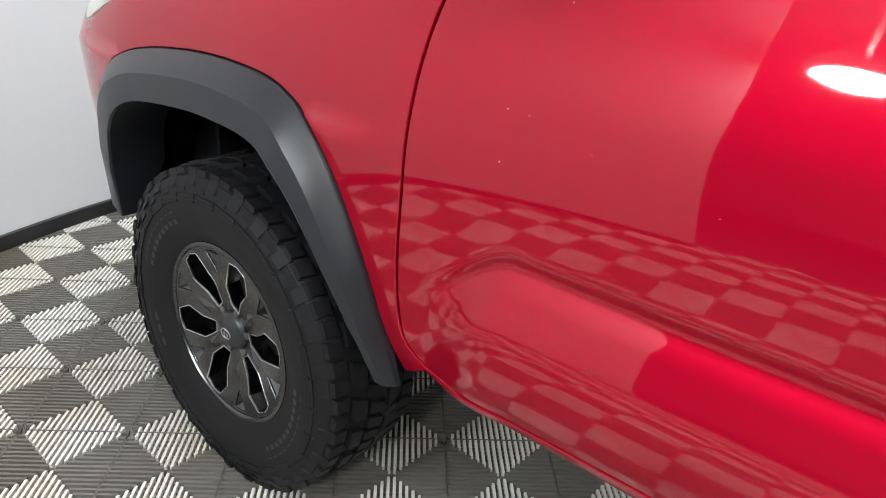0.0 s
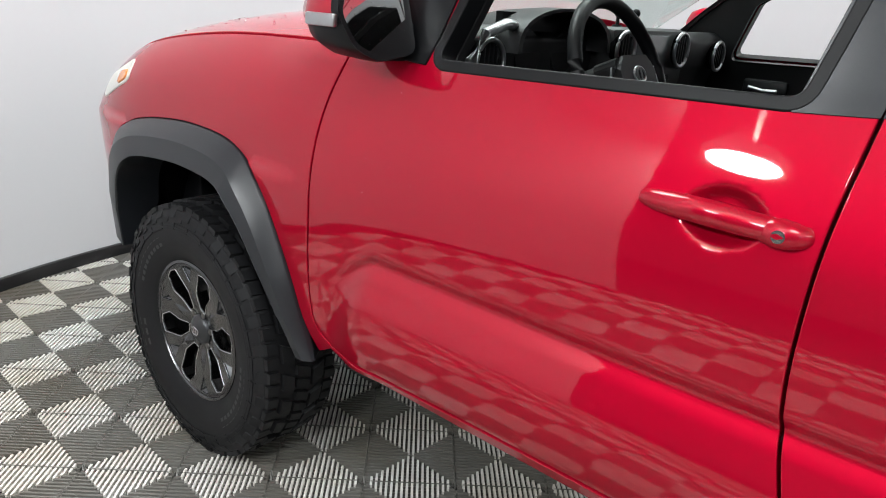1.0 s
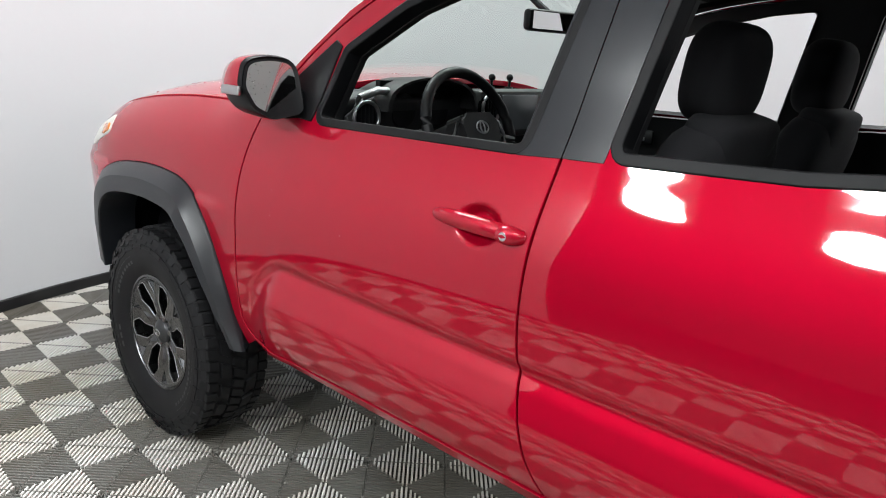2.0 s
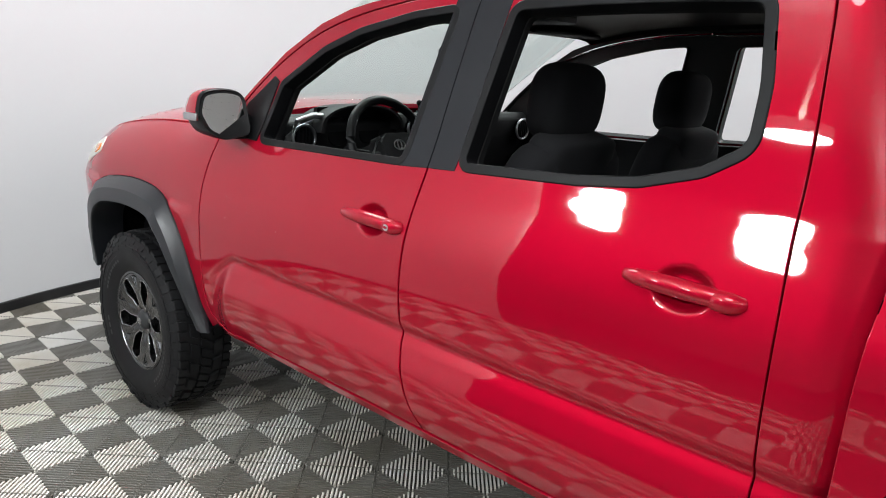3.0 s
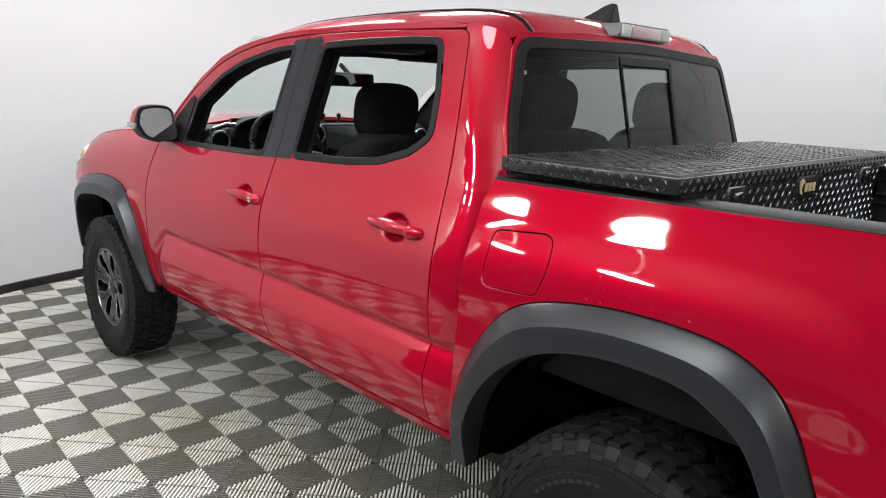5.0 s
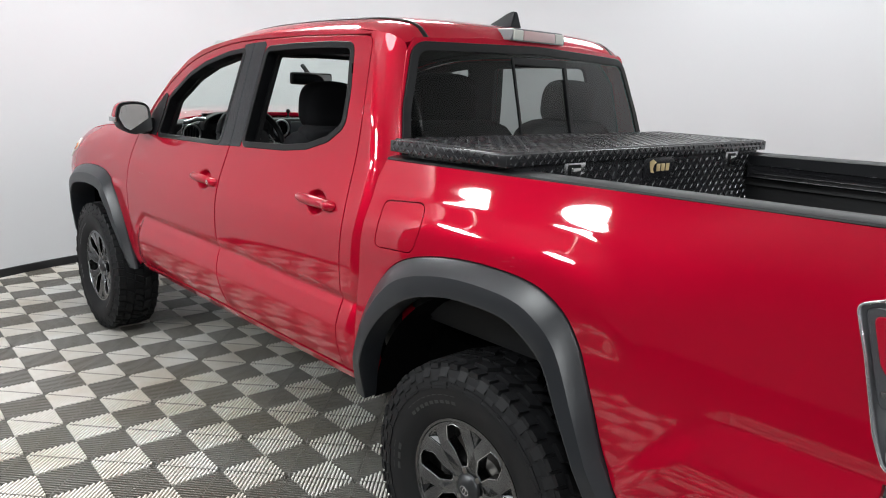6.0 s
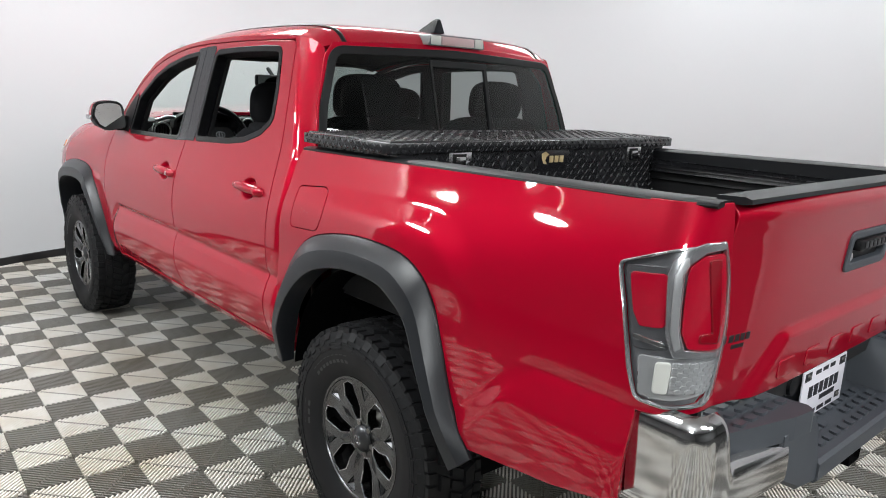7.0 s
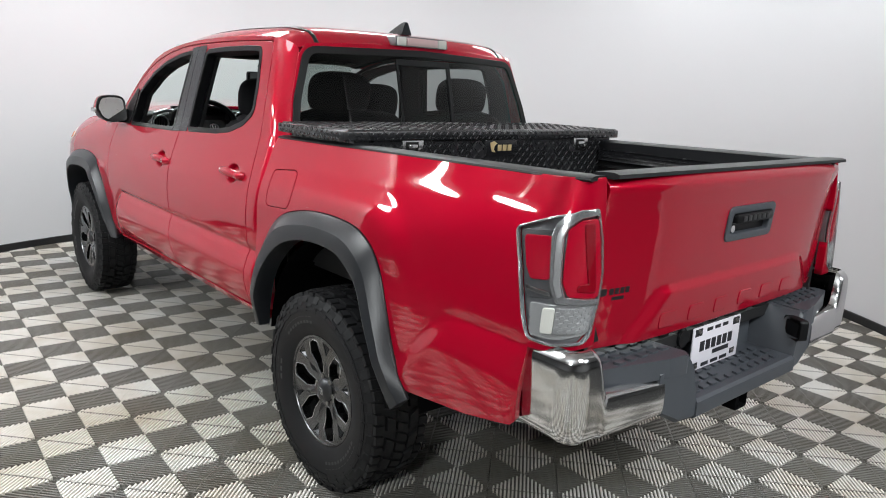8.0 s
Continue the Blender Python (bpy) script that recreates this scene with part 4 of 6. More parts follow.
for side in (1, -1):
    # mirror: housing, red cap, glass, indicator strip, foot
    fd = door_parts[side][0]
    def mx(x):
        return -side * x
    bm = bmesh.new()
    ring = rounded([(0.812, 1.262, 0.03), (0.810, 1.402, 0.05), (0.890, 1.412, 0.2), (0.955, 1.398, 0.05), (0.978, 1.330, 0.05), (0.955, 1.270, 0.05), (0.905, 1.243, 0.06)], 6)
    cx, cz = 0.892, 1.328
    rows = []
    for dy, k in ((-0.062, 0.90), (-0.066, 0.97), (-0.058, 1.0), (-0.02, 1.0), (0.03, 0.95), (0.065, 0.80), (0.085, 0.5)):
        rows.append([bm.verts.new((mx(cx + (x - cx) * k + 0.0), 2.56 + dy + (0.05 * (x - cx) if dy > 0 else 0.20 * (x - cx) + 0.30 * (z - cz)), cz + (z - cz) * k)) for x, z in ring])
    for a, b in zip(rows, rows[1:]):
        for i in range(len(ring)):
            j = (i + 1) % len(ring)
            bm.faces.new((a[i], a[j], b[j], b[i]))
    bm.faces.new(rows[-1])
    bm.faces.new(rows[0][::-1])
    mir = part("door_mirror", bm, TRIM, fd, "black-framed door mirror with a red cap", 40)
    bm = bmesh.new()
    cap_ring = [(x, z) for x, z in ring]
    rows = []
    for dy, k in ((-0.050, 1.012), (-0.02, 1.02), (0.032, 0.972), (0.068, 0.82), (0.089, 0.5)):
        row = []
        for x, z in cap_ring:
            z2 = max(cz + (z - cz) * k, 1.318)
            row.append(bm.verts.new((mx(cx + (x - cx) * k), 2.56 + dy + (0.05 * (x - cx) if dy > 0 else 0.20 * (x - cx) + 0.30 * (z - cz)), z2 + 0.0)))
        rows.append(row)
    for a, b in zip(rows, rows[1:]):
        for i in range(len(ring)):
            j = (i + 1) % len(ring)
            if max(v.co.z for v in (a[i], a[j], b[j], b[i])) > 1.3185:
                bm.faces.new((a[i], a[j], b[j], b[i]))
    part("mirror_cap", bm, RED, mir, "red painted cap", 40)
    bm = bmesh.new()
    g = shrunk(ring, 0.014)
    vs = [bm.verts.new((mx(x), 2.56 - 0.0635 + 0.20 * (x - cx) + 0.30 * (z - cz), z)) for x, z in g]
    bm.faces.new(vs)
    part("mirror_glass", bm, MIRROR, mir, "mirror glass with water drops")
    bm = bmesh.new()
    box(bm, 0, 0.012, -0.055, 0.03, -0.012, 0.012, 0.004, pose(mx(0.974) - (0.012 if side == 1 else 0.0), 2.565, 1.318))
    part("indicator", bm, SILVER, mir, "clear silver indicator strip", 30)
    bm = bmesh.new()
    prism(bm, [(0.785, 1.245), (0.785, 1.325), (0.84, 1.33), (0.875, 1.28), (0.86, 1.246)], 2.49, 2.585, "xz", Matrix.Diagonal((-side, 1, 1, 1)))
    bmesh.ops.bevel(bm, geom=bm.edges[:], offset=0.008, segments=2, affect="EDGES")
    part("mirror_foot", bm, TRIM, mir, "", 30)
    # handles
    for (hy, hz), door in zip(HANDLES, door_parts[side][:2]):
        xo = float(door_w(np.array([hy - 0.13]), np.array([hz]))[0])
        bm = bmesh.new()
        pts = []
        for k in range(25):
            t = k / 24
            y = hy + 0.130 - 0.236 * t
            bulge = 0.015 * math.sin(math.pi * t) ** 0.6 if 0 < t < 1 else 0.0
            pts.append((mx(xo - 0.004 + bulge), y, hz + 0.004 - 0.006 * t + 0.004 * math.sin(math.pi * t)))
        sweep(bm, pts, lambda t: 0.003 + 0.0175 * math.sin(math.pi * (0.015 + 0.97 * t)) ** 0.24, 14)
        hnd = part("door_handle", bm, RED, door, "red pull handle", 60)
        bm = bmesh.new()
        sweep(bm, [(mx(xo - 0.006 + 0.014 * math.sin(math.pi * k / 10) ** 0.5), hy - 0.050 - 0.062 * k / 10, hz - 0.001) for k in range(11)], lambda t: 0.007 + 0.0145 * math.sin(math.pi * (0.08 + 0.84 * t)) ** 0.5, 14)
        part("handle_cap", bm, RED, hnd, "red handle end cap", 60)
        if hy > 1.2:
            bm = bmesh.new()
            tube(bm, 0.0095, 0.0085, 0.006, pose(mx(xo + 0.0255), hy - 0.083, hz - 0.001, 0, 90, 0), 20)
            part("lock", bm, RIM_EDGE, hnd, "round silver door lock", 40)

# high brake light and shark-fin aerial
bm = bmesh.new()
out = rounded([(-0.165, 1.728, 0.008), (0.165, 1.728, 0.008), (0.150, 1.774, 0.012), (-0.150, 1.774, 0.012)], 4)
prism(bm, out, 0.600, 0.70)
bmesh.ops.bevel(bm, geom=[e for e in bm.edges if all(v.co.y < 0.61 for v in e.verts)], offset=0.004, segments=2, affect="EDGES")
hb = part("high_brake_light", bm, LAMP_DARK, truck, "high brake light with pale lenses", 30)
for x0, x1, mat, lab in ((-0.150, -0.098, WHITE_LENS, "pale lens"), (-0.094, 0.094, PINK := material("pale_red_lens", (0.60, 0.42, 0.42), 0.15, 0, 1.0), "pale pink lens"), (0.098, 0.150, WHITE_LENS, "pale lens")):
    bm = bmesh.new()
    box(bm, x0, x1, 0.593, 0.615, 1.731, 1.769, 0.004)
    part("lens", bm, mat, hb, lab, 30)
bm = bmesh.new()
fin = [(0.0, 0.0), (0.17, 0.0), (0.12, 0.018), (0.05, 0.055), (0.02, 0.064), (0.004, 0.060)]
n = len(fin)
left = [bm.verts.new((-0.032 * (1 - z / 0.075) ** 0.8 * (1 - 0.55 * y / 0.17), 0.722 + y, z)) for y, z in fin]
right = [bm.verts.new((0.032 * (1 - z / 0.075) ** 0.8 * (1 - 0.55 * y / 0.17), 0.722 + y, z)) for y, z in fin]
bm.faces.new(left)
bm.faces.new(right[::-1])
for i in range(n):
    j = (i + 1) % n
    bm.faces.new((left[i], right[i], right[j], left[j]))
bmesh.ops.bevel(bm, geom=bm.edges[:], offset=0.003, segments=2, affect="EDGES")
bmesh.ops.translate(bm, verts=bm.verts, vec=(0, 0, 1.790))
part("roof_aerial", bm, PILLAR, truck, "dark grey shark-fin aerial", 30)

# headlights at the front corners
for side in (1, -1):
    out = rounded([(3.64, 1.075, 0.02), (3.655, 1.135, 0.015), (3.83, 1.065, 0.02), (3.86, 0.99, 0.02)], 4)
    hl = panel("headlight", out, front, WHITE_LENS, truck, "clear headlight with an amber marker", [], 0.02, 0.02, 0.0, side, 0.004, 0.004, -1)
    panel("marker_lens", rounded([(3.655, 1.078, 0.008), (3.66, 1.10, 0.008), (3.71, 1.09, 0.008), (3.71, 1.055, 0.008)], 3), front, AMBER, hl, "amber marker lens", [], 0.02, 0.01, 0.0, side, 0.009, 0.003, -1)

# windscreen
def screen(x, t):
    q = np.abs(x) / 0.70
    return x, 2.785 - 0.72 * t + 0.075 * (1 - q**2) * (1 - 0.5 * t), 1.262 + 0.455 * t + 0.05 * t * (1 - t)


panel("windscreen", [(-0.73, 0.0), (0.73, 0.0), (0.632, 1.0), (-0.632, 1.0)], screen, WINDSCREEN, truck, "clear greenish windscreen", [], 0.05, 0.005, 0.0, 1, 0.0, 0.001)
bm = bmesh.new()
box(bm, -0.70, 0.70, 2.70, 2.86, 1.235, 1.262, 0.01)
part("cowl", bm, TRIM, truck, "black plastic cowl", 30)

# ---- the truck: bed, tailgate, bumper ----
def gate_y(x, z):
    y = curve(z, (0.84, 0.90, 0.97, 1.05, 1.15, 1.24, 1.29, 1.318, 1.345), (-1.086, -1.092, -1.098, -1.104, -1.112, -1.121, -1.130, -1.132, -1.108))
    y = y + 0.034 * (np.abs(x) / 0.70) ** 5
    # raised field along the foot, wider below
    edge = 0.50 - (z - 0.88) * 0.95
    foot = ramp(np.abs(x - 0.02), edge + 0.10, edge + 0.02) * ramp(z, 1.02, 0.985)
    y = y - 0.016 * foot
    # hollow behind the handle
    return y


def gate(x, z):
    return x, gate_y(x, z), z


handle_hole = rounded([(-0.125, 1.120, 0.02), (0.165, 1.120, 0.02), (0.165, 1.222, 0.02), (-0.125, 1.222, 0.02)], 4)
tailgate = panel("tailgate", rounded([(-0.712, 0.862, 0.02), (0.712, 0.862, 0.02), (0.712, 1.344, 0.008), (-0.712, 1.344, 0.008)], 3), gate, RED, truck, "red tailgate with raised blocks along its foot", [handle_hole], 0.013, 0.04, 0.0, 1, 0.0, 0.004)
bm = bmesh.new()
box(bm, -0.69, 0.69, -1.065, -1.04, 0.88, 1.342, 0.004)
part("tailgate_inner", bm, LINER, tailgate, "black inner side of the tailgate", 30)
bez = panel("handle_bezel", rounded([(-0.147, 1.118, 0.02), (0.147, 1.118, 0.02), (0.147, 1.224, 0.02), (-0.147, 1.224, 0.02)], 4), gate, BUMPER, tailgate, "dark grey handle bezel",
            [rounded([(-0.128, 1.135, 0.015), (0.128, 1.135, 0.015), (0.128, 1.208, 0.015), (-0.128, 1.208, 0.015)], 4)], 0.02, 0.03, 0.0, 1, 0.006, 0.004)
bez.location = (0.020, 0, 0)
bm = bmesh.new()
box(bm, -0.13, 0.13, -1.098, -1.088, 1.13, 1.212, 0.0)
part("handle_recess", bm, TRIM, bez, "dark recess", 30)
bm = bmesh.new()
box(bm, -0.115, 0.115, -1.135, -1.105, 1.172, 1.204, 0.008)
hd = part("gate_handle", bm, TRIM, bez, "black handle with a raised mark", 30)
bm = bmesh.new()
for k in range(6):
    box(bm, -0.088 + 0.03 * k, -0.066 + 0.03 * k, -1.1375, -1.134, 1.180, 1.197, 0.001)
part("mark", bm, LETTER, hd, "small raised mark", 30)
bm = bmesh.new()
tube(bm, 0.014, 0.012, 0.012, pose(-0.095, -1.103, 1.152, 90, 0, 0), 20)
part("gate_lock", bm, RIM_EDGE, bez, "round lock", 30)

# six plain raised blocks in a row across the foot of the tailgate
for k in range(6):
    x0, z0 = -0.432 + 0.152 * k, 0.888
    panel("raised_block", rounded([(x0, z0, 0.008), (x0 + 0.078, z0, 0.008), (x0 + 0.078, z0 + 0.044, 0.008), (x0, z0 + 0.044, 0.008)], 3), gate, RED, tailgate, "", [], 0.02, 0.006, 0.0, 1, 0.0035, 0.003)

# dealer sticker as plain bars
STICK = material("sticker_ink", (0.012, 0.008, 0.01), 0.4)
def flat(name, u0, u1, v0, v1, mat, parent, lift, form=gate):
    return panel(name, [(u0, v0), (u1, v0), (u1, v1), (u0, v1)], form, mat, parent, "", [], 0.05, 0.001, 0.0, 1, lift, 0.0005)
st = flat("sticker", -0.690, -0.662, 1.015, 1.035, STICK, tailgate, 0.0012)
tagged(st, "small black sticker")
for k in range(4):
    flat("sticker_bar", -0.652 + 0.020 * k, -0.637 + 0.020 * k, 1.017, 1.034, STICK, st, 0.0012)
flat("sticker_bar", -0.640, -0.595, 1.000, 1.009, STICK, st, 0.0012)

CAP = grain(material("rail_cap_plastic", (0.009, 0.0097, 0.0115), 0.5, 0, 0, 0.25), 500, 0.12, 0.2, 5, 0.1, 0.1, 0.0003)
# bed: liner, floor, rails
bm = bmesh.new()
box(bm, -0.70, 0.70, -1.06, 0.47, 0.78, 0.82, 0.0)
bed_floor = part("bed_floor", bm, LINER, truck, "black ribbed bed floor", 30)
for k in range(13):
    x = -0.60 + 0.1 * k
    bm = bmesh.new()
    box(bm, x - 0.028, x + 0.028, -1.05, 0.46, 0.82, 0.832, 0.004)
    part("rib", bm, LINER, bed_floor, "", 30)
for side in (1, -1):
    bm = bmesh.new()
    box(bm, -side * 0.715, -side * 0.700, -1.06, 0.47, 0.80, 1.30)
    bw = part("bed_wall", bm, LINER, truck, "black bed side wall", 30)
    for z in (1.10, 1.20):
        bm = bmesh.new()
        box(bm, -side * 0.702, -side * 0.690, -1.05, 0.46, z, z + 0.03, 0.004)
        part("rib", bm, LINER, bw, "", 30)
    bm = bmesh.new()
    prism(bm, [(-0.5, 0.80), (-0.44, 1.02), (-0.36, 1.08), (0.36, 1.08), (0.44, 1.02), (0.5, 0.80)], -side * 0.70, -side * 0.56, "yz")
    part("wheel_hump", bm, LINER, bw, "black wheel hump", 30)
    # cap along the rail, sloping up to the rear
    bm = bmesh.new()
    prof = [(0.690, -0.055), (0.690, -0.004), (0.700, 0.002), (0.765, 0.005), (0.788, 0.004), (0.799, 0.000), (0.802, -0.005), (0.797, -0.010)]
    rows = []
    for y in np.linspace(0.530, -1.075, 20):
        zt = 1.318 + 0.0145 * (0.478 - y)
        inset = 0.03 * max(0.0, (-0.9 - y) / 0.18) ** 2
        drop = 1 - ramp(y, -0.90, -1.0)
        rows.append([bm.verts.new((-side * (x - inset), y, zt + (z * float(drop) if z < -0.02 else z))) for x, z in prof])
    for a, b in zip(rows, rows[1:]):
        for i in range(len(prof) - 1):
            bm.faces.new((a[i], a[i + 1], b[i + 1], b[i]))
    bm.faces.new(rows[0])
    bm.faces.new(rows[-1])
    part("rail_cap", bm, CAP, truck, "dark grey bed rail cap", 35)
    # track inside the rail
    bm = bmesh.new()
    box(bm, -side * 0.692, -side * 0.665, -0.98, 0.0, 1.235, 1.285, 0.004)
    box(bm, -side * 0.668, -side * 0.660, -0.96, -0.02, 1.252, 1.268, 0.002)
    part("rail_track", bm, BOXMETAL, truck, "black tie-down track", 30)
bm = bmesh.new()
box(bm, -0.70, 0.70, 0.455, 0.475, 0.80, 1.31)
part("bed_front_wall", bm, LINER, truck, "black front wall of the bed", 30)
bm = bmesh.new()
for x0, x1 in ((-0.712, 0.712),):
    prism(bm, [(-1.118, 1.341), (-1.116, 1.351), (-1.10, 1.355), (-1.04, 1.352), (-1.036, 1.334), (-1.10, 1.338)], x0, x1, "yz")
part("tailgate_cap", bm, CAP, tailgate, "dark grey cap along the tailgate", 30)

# bumper
bumper = new("rear_bumper")
bumper.parent = truck
bumper.location = (0, 0.055, 0)
tagged(bumper, "rear bumper with chrome corners and a dark grey step")


def bumper_y(x):
    return -1.235 + 0.115 * (abs(x) / 0.9) ** 2.6


for side in (1, -1):
    bm = bmesh.new()
    # chrome corner, wrapped round from the side to the rear
    def outer(a):
        if a < 0.30:
            return 0.876 - 0.004 * a, -0.968 - 0.130 * a / 0.30
        if a < 0.58:
            t = (a - 0.30) / 0.28 * math.pi / 2
            return 0.875 - 0.066 * (1 - math.cos(t)), -1.098 - 0.066 * math.sin(t)
        t = (a - 0.58) / 0.42
        return 0.809 - 0.325 * t, -1.164 - 0.018 * t
    cols = []
    for k in range(67):
        a = k / 66
        x, y = outer(a)
        e = 1e-3
        x2, y2 = outer(min(a + e, 1.0))
        x1, y1 = outer(max(a - e, 0.0))
        tx, ty = x2 - x1, y2 - y1
        ln = math.hypot(tx, ty)
        nx, ny = ty / ln * -1, tx / ln
        if nx * 1 + ny * -1 < 0:
            nx, ny = -nx, -ny
        u = max(0.0, (a - 0.632) / 0.368)
        top = 0.905 - 0.125 * float(ramp(a, 0.628, 0.672)) - 0.015 * u
        bot = 0.655 - 0.012 * min(1, a / 0.5) + 0.004 * u
        col = []
        for m in range(19):
            t = 0.5 - 0.5 * math.cos(math.pi * m / 18)
            d = -0.005 * (2 * t - 1) ** 2 - 0.030 * abs(2 * t - 1) ** 11
            z = top + (bot - top) * t
            col.append(bm.verts.new((-side * (x + nx * d), y + ny * d, z)))
        cols.append(col)
    for a, b in zip(cols, cols[1:]):
        for i in range(18):
            bm.faces.new((a[i], a[i + 1], b[i + 1], b[i]))
    bm.faces.new(cols[0])
    bm.faces.new(cols[-1])
    part("chrome_corner", bm, CHROME, bumper, "chrome bumper corner", 60).location = (0, -0.055, 0)
    # step pad on top of the corner
    bm = bmesh.new()
    pts = rounded([(0.385, -1.075), (0.742, -1.075), (0.756, -1.150, 0.03), (0.742, -1.166, 0.02), (0.47, -1.236, 0.03), (0.375, -1.246, 0.02)], 4)
    prism(bm, [(-side * x, y) for x, y in pts], 0.766, 0.826, "xy")
    bmesh.ops.bevel(bm, geom=[e for e in bm.edges if all(v.co.z > 0.82 for v in e.verts)], offset=0.006, segments=2, affect="EDGES")
    part("side_step", bm, BUMPER, bumper, "dark grey step pad", 30)
    for i in range(7):
        for j in range(3):
            x, y = 0.42 + 0.052 * i + (0.026 if j % 2 else 0), -1.100 - 0.036 * j
            if x > 0.71 or y < -1.222 + (x - 0.47) * 0.25:
                continue
            bm = bmesh.new()
            c = rounded([(x - 0.021, y - 0.012, 0.005), (x + 0.013, y - 0.012, 0.005), (x + 0.021, y + 0.008, 0.005), (x - 0.013, y + 0.010, 0.005)], 2)
            prism(bm, [(-side * a, b) for a, b in c], 0.824, 0.833, "xy")
            part("tread_block", bm, BUMPER, bumper, "", 30)
# middle: lower step with its raised cheeks
bm = bmesh.new()
sec = [(-1.245, 0.605), (-1.255, 0.615), (-1.255, 0.660), (-1.245, 0.668), (-1.110, 0.668), (-1.082, 0.672), (-1.074, 0.70), (-1.072, 0.850), (-1.035, 0.850), (-1.030, 0.605)]
prism(bm, sec, -0.325, 0.325, "yz")
part("middle_step", bm, BUMPER, bumper, "dark grey sunken middle step", 30)
for side in (1, -1):
    bm = bmesh.new()
    # cheek between the low step and the high side pad
    rows = []
    for x, zt in ((0.320, 0.672), (0.332, 0.71), (0.350, 0.785), (0.372, 0.818), (0.395, 0.826)):
        yb = -1.250 + 0.012 * (x - 0.32) / 0.08
        rows.append([bm.verts.new((-side * x, y, z)) for y, z in ((-1.03, 0.605), (yb + 0.01, 0.605), (yb, 0.618), (yb, zt - 0.015), (yb + 0.012, zt), (-1.035, zt + 0.002))])
    xs = 0.505
    rows.append([bm.verts.new((-side * xs, y, z)) for y, z in ((-1.03, 0.665), (-1.222, 0.665), (-1.230, 0.672), (-1.230, 0.780), (-1.222, 0.79), (-1.035, 0.79))])
    for a, b in zip(rows, rows[1:]):
        for i in range(6):
            j = (i + 1) % 6
            bm.faces.new((a[i], a[j], b[j], b[i]))
    bm.faces.new(rows[0])
    bm.faces.new(rows[-1][::-1])
    part("step_cheek", bm, BUMPER, bumper, "dark grey moulded cheek", 35)
for i in range(11):
    for j in range(3):
        x, y = -0.27 + 0.052 * i + (0.02 if j % 2 else 0), -1.130 - 0.040 * j
        if abs(x) > 0.285 or (abs(x) < 0.06 and j == 1):
            continue
        bm2 = bmesh.new()
        c = rounded([(x - 0.021, y - 0.013, 0.005), (x + 0.013, y - 0.013, 0.005), (x + 0.021, y + 0.009, 0.005), (x - 0.013, y + 0.011, 0.005)], 2)
        prism(bm2, c, 0.664, 0.675, "xy")
        part("tread_block", bm2, BUMPER, bumper, "", 30)
# recessed tow-hook pocket, trailer socket, hitch
bm = bmesh.new()
pk = rounded([(-0.045, -0.038, 0.014), (0.045, -0.038, 0.014), (0.045, 0.038, 0.014), (-0.045, 0.038, 0.014)], 4)
pk_in = [(u * 0.78, v * 0.78) for u, v in pk]
m = pose(0.345, -1.236, 0.765, 0, 0, 62)
a = [bm.verts.new(m @ Vector((u, -0.012, v))) for u, v in pk]
b = [bm.verts.new(m @ Vector((u, -0.014, v))) for u, v in pk_in]
c = [bm.verts.new(m @ Vector((u * 0.9, 0.02, v * 0.9))) for u, v in pk_in]
e = [bm.verts.new(m @ Vector((u, 0.02, v))) for u, v in pk]
for p, q in ((e, a), (a, b), (b, c)):
    for i in range(len(pk)):
        j = (i + 1) % len(pk)
        bm.faces.new((p[i], p[j], q[j], q[i]))
bm.faces.new(c)
part("socket_pocket", bm, TRIM, bumper, "black pocket in the bumper cheek", 30)
bm = bmesh.new()
tube(bm, 0.038, 0.036, 0.05, pose(-0.215, -1.088, 0.800, 90, 0, 0), 28)
tube(bm, 0.030, 0.028, 0.012, pose(-0.215, -1.118, 0.800, 90, 0, 0), 28)
box(bm, -0.26, -0.17, -1.075, -1.06, 0.755, 0.845, 0.004)
part("trailer_socket", bm, TRIM, bumper, "round black trailer socket with a lid", 30)
bm = bmesh.new()
fo, fi = rounded([(-0.038, -0.038, 0.008), (0.038, -0.038, 0.008), (0.038, 0.038, 0.008), (-0.038, 0.038, 0.008)], 3), rounded([(-0.027, -0.027, 0.005), (0.027, -0.027, 0.005), (0.027, 0.027, 0.005), (-0.027, 0.027, 0.005)], 3)
loops = [[bm.verts.new((u, y, 0.585 + v)) for u, v in lp] for lp, y in ((fo, -0.95), (fo, -1.235), (fi, -1.240), (fi, -1.00))]
for p, q in zip(loops, loops[1:]):
    for i in range(len(fo)):
        j = (i + 1) % len(fo)
        bm.faces.new((p[i], p[j], q[j], q[i]))
box(bm, -0.16, 0.10, -1.16, -1.08, 0.555, 0.635, 0.01)
tube(bm, 0.03, 0.03, 0.5, pose(0, -1.02, 0.60, 0, 90, 0), 16)
part("hitch_receiver", bm, BLACK_GAP, bumper, "black square hitch receiver", 30)
# plate
bm = bmesh.new()
box(bm, -0.152, 0.152, -1.0845, -1.079, 0.640, 0.790, 0.002)
plate = part("number_plate", bm, PLATE, truck, "white paper plate in a black-printed frame", 30)
plate.location = (-0.012, 0.012, 0.034)


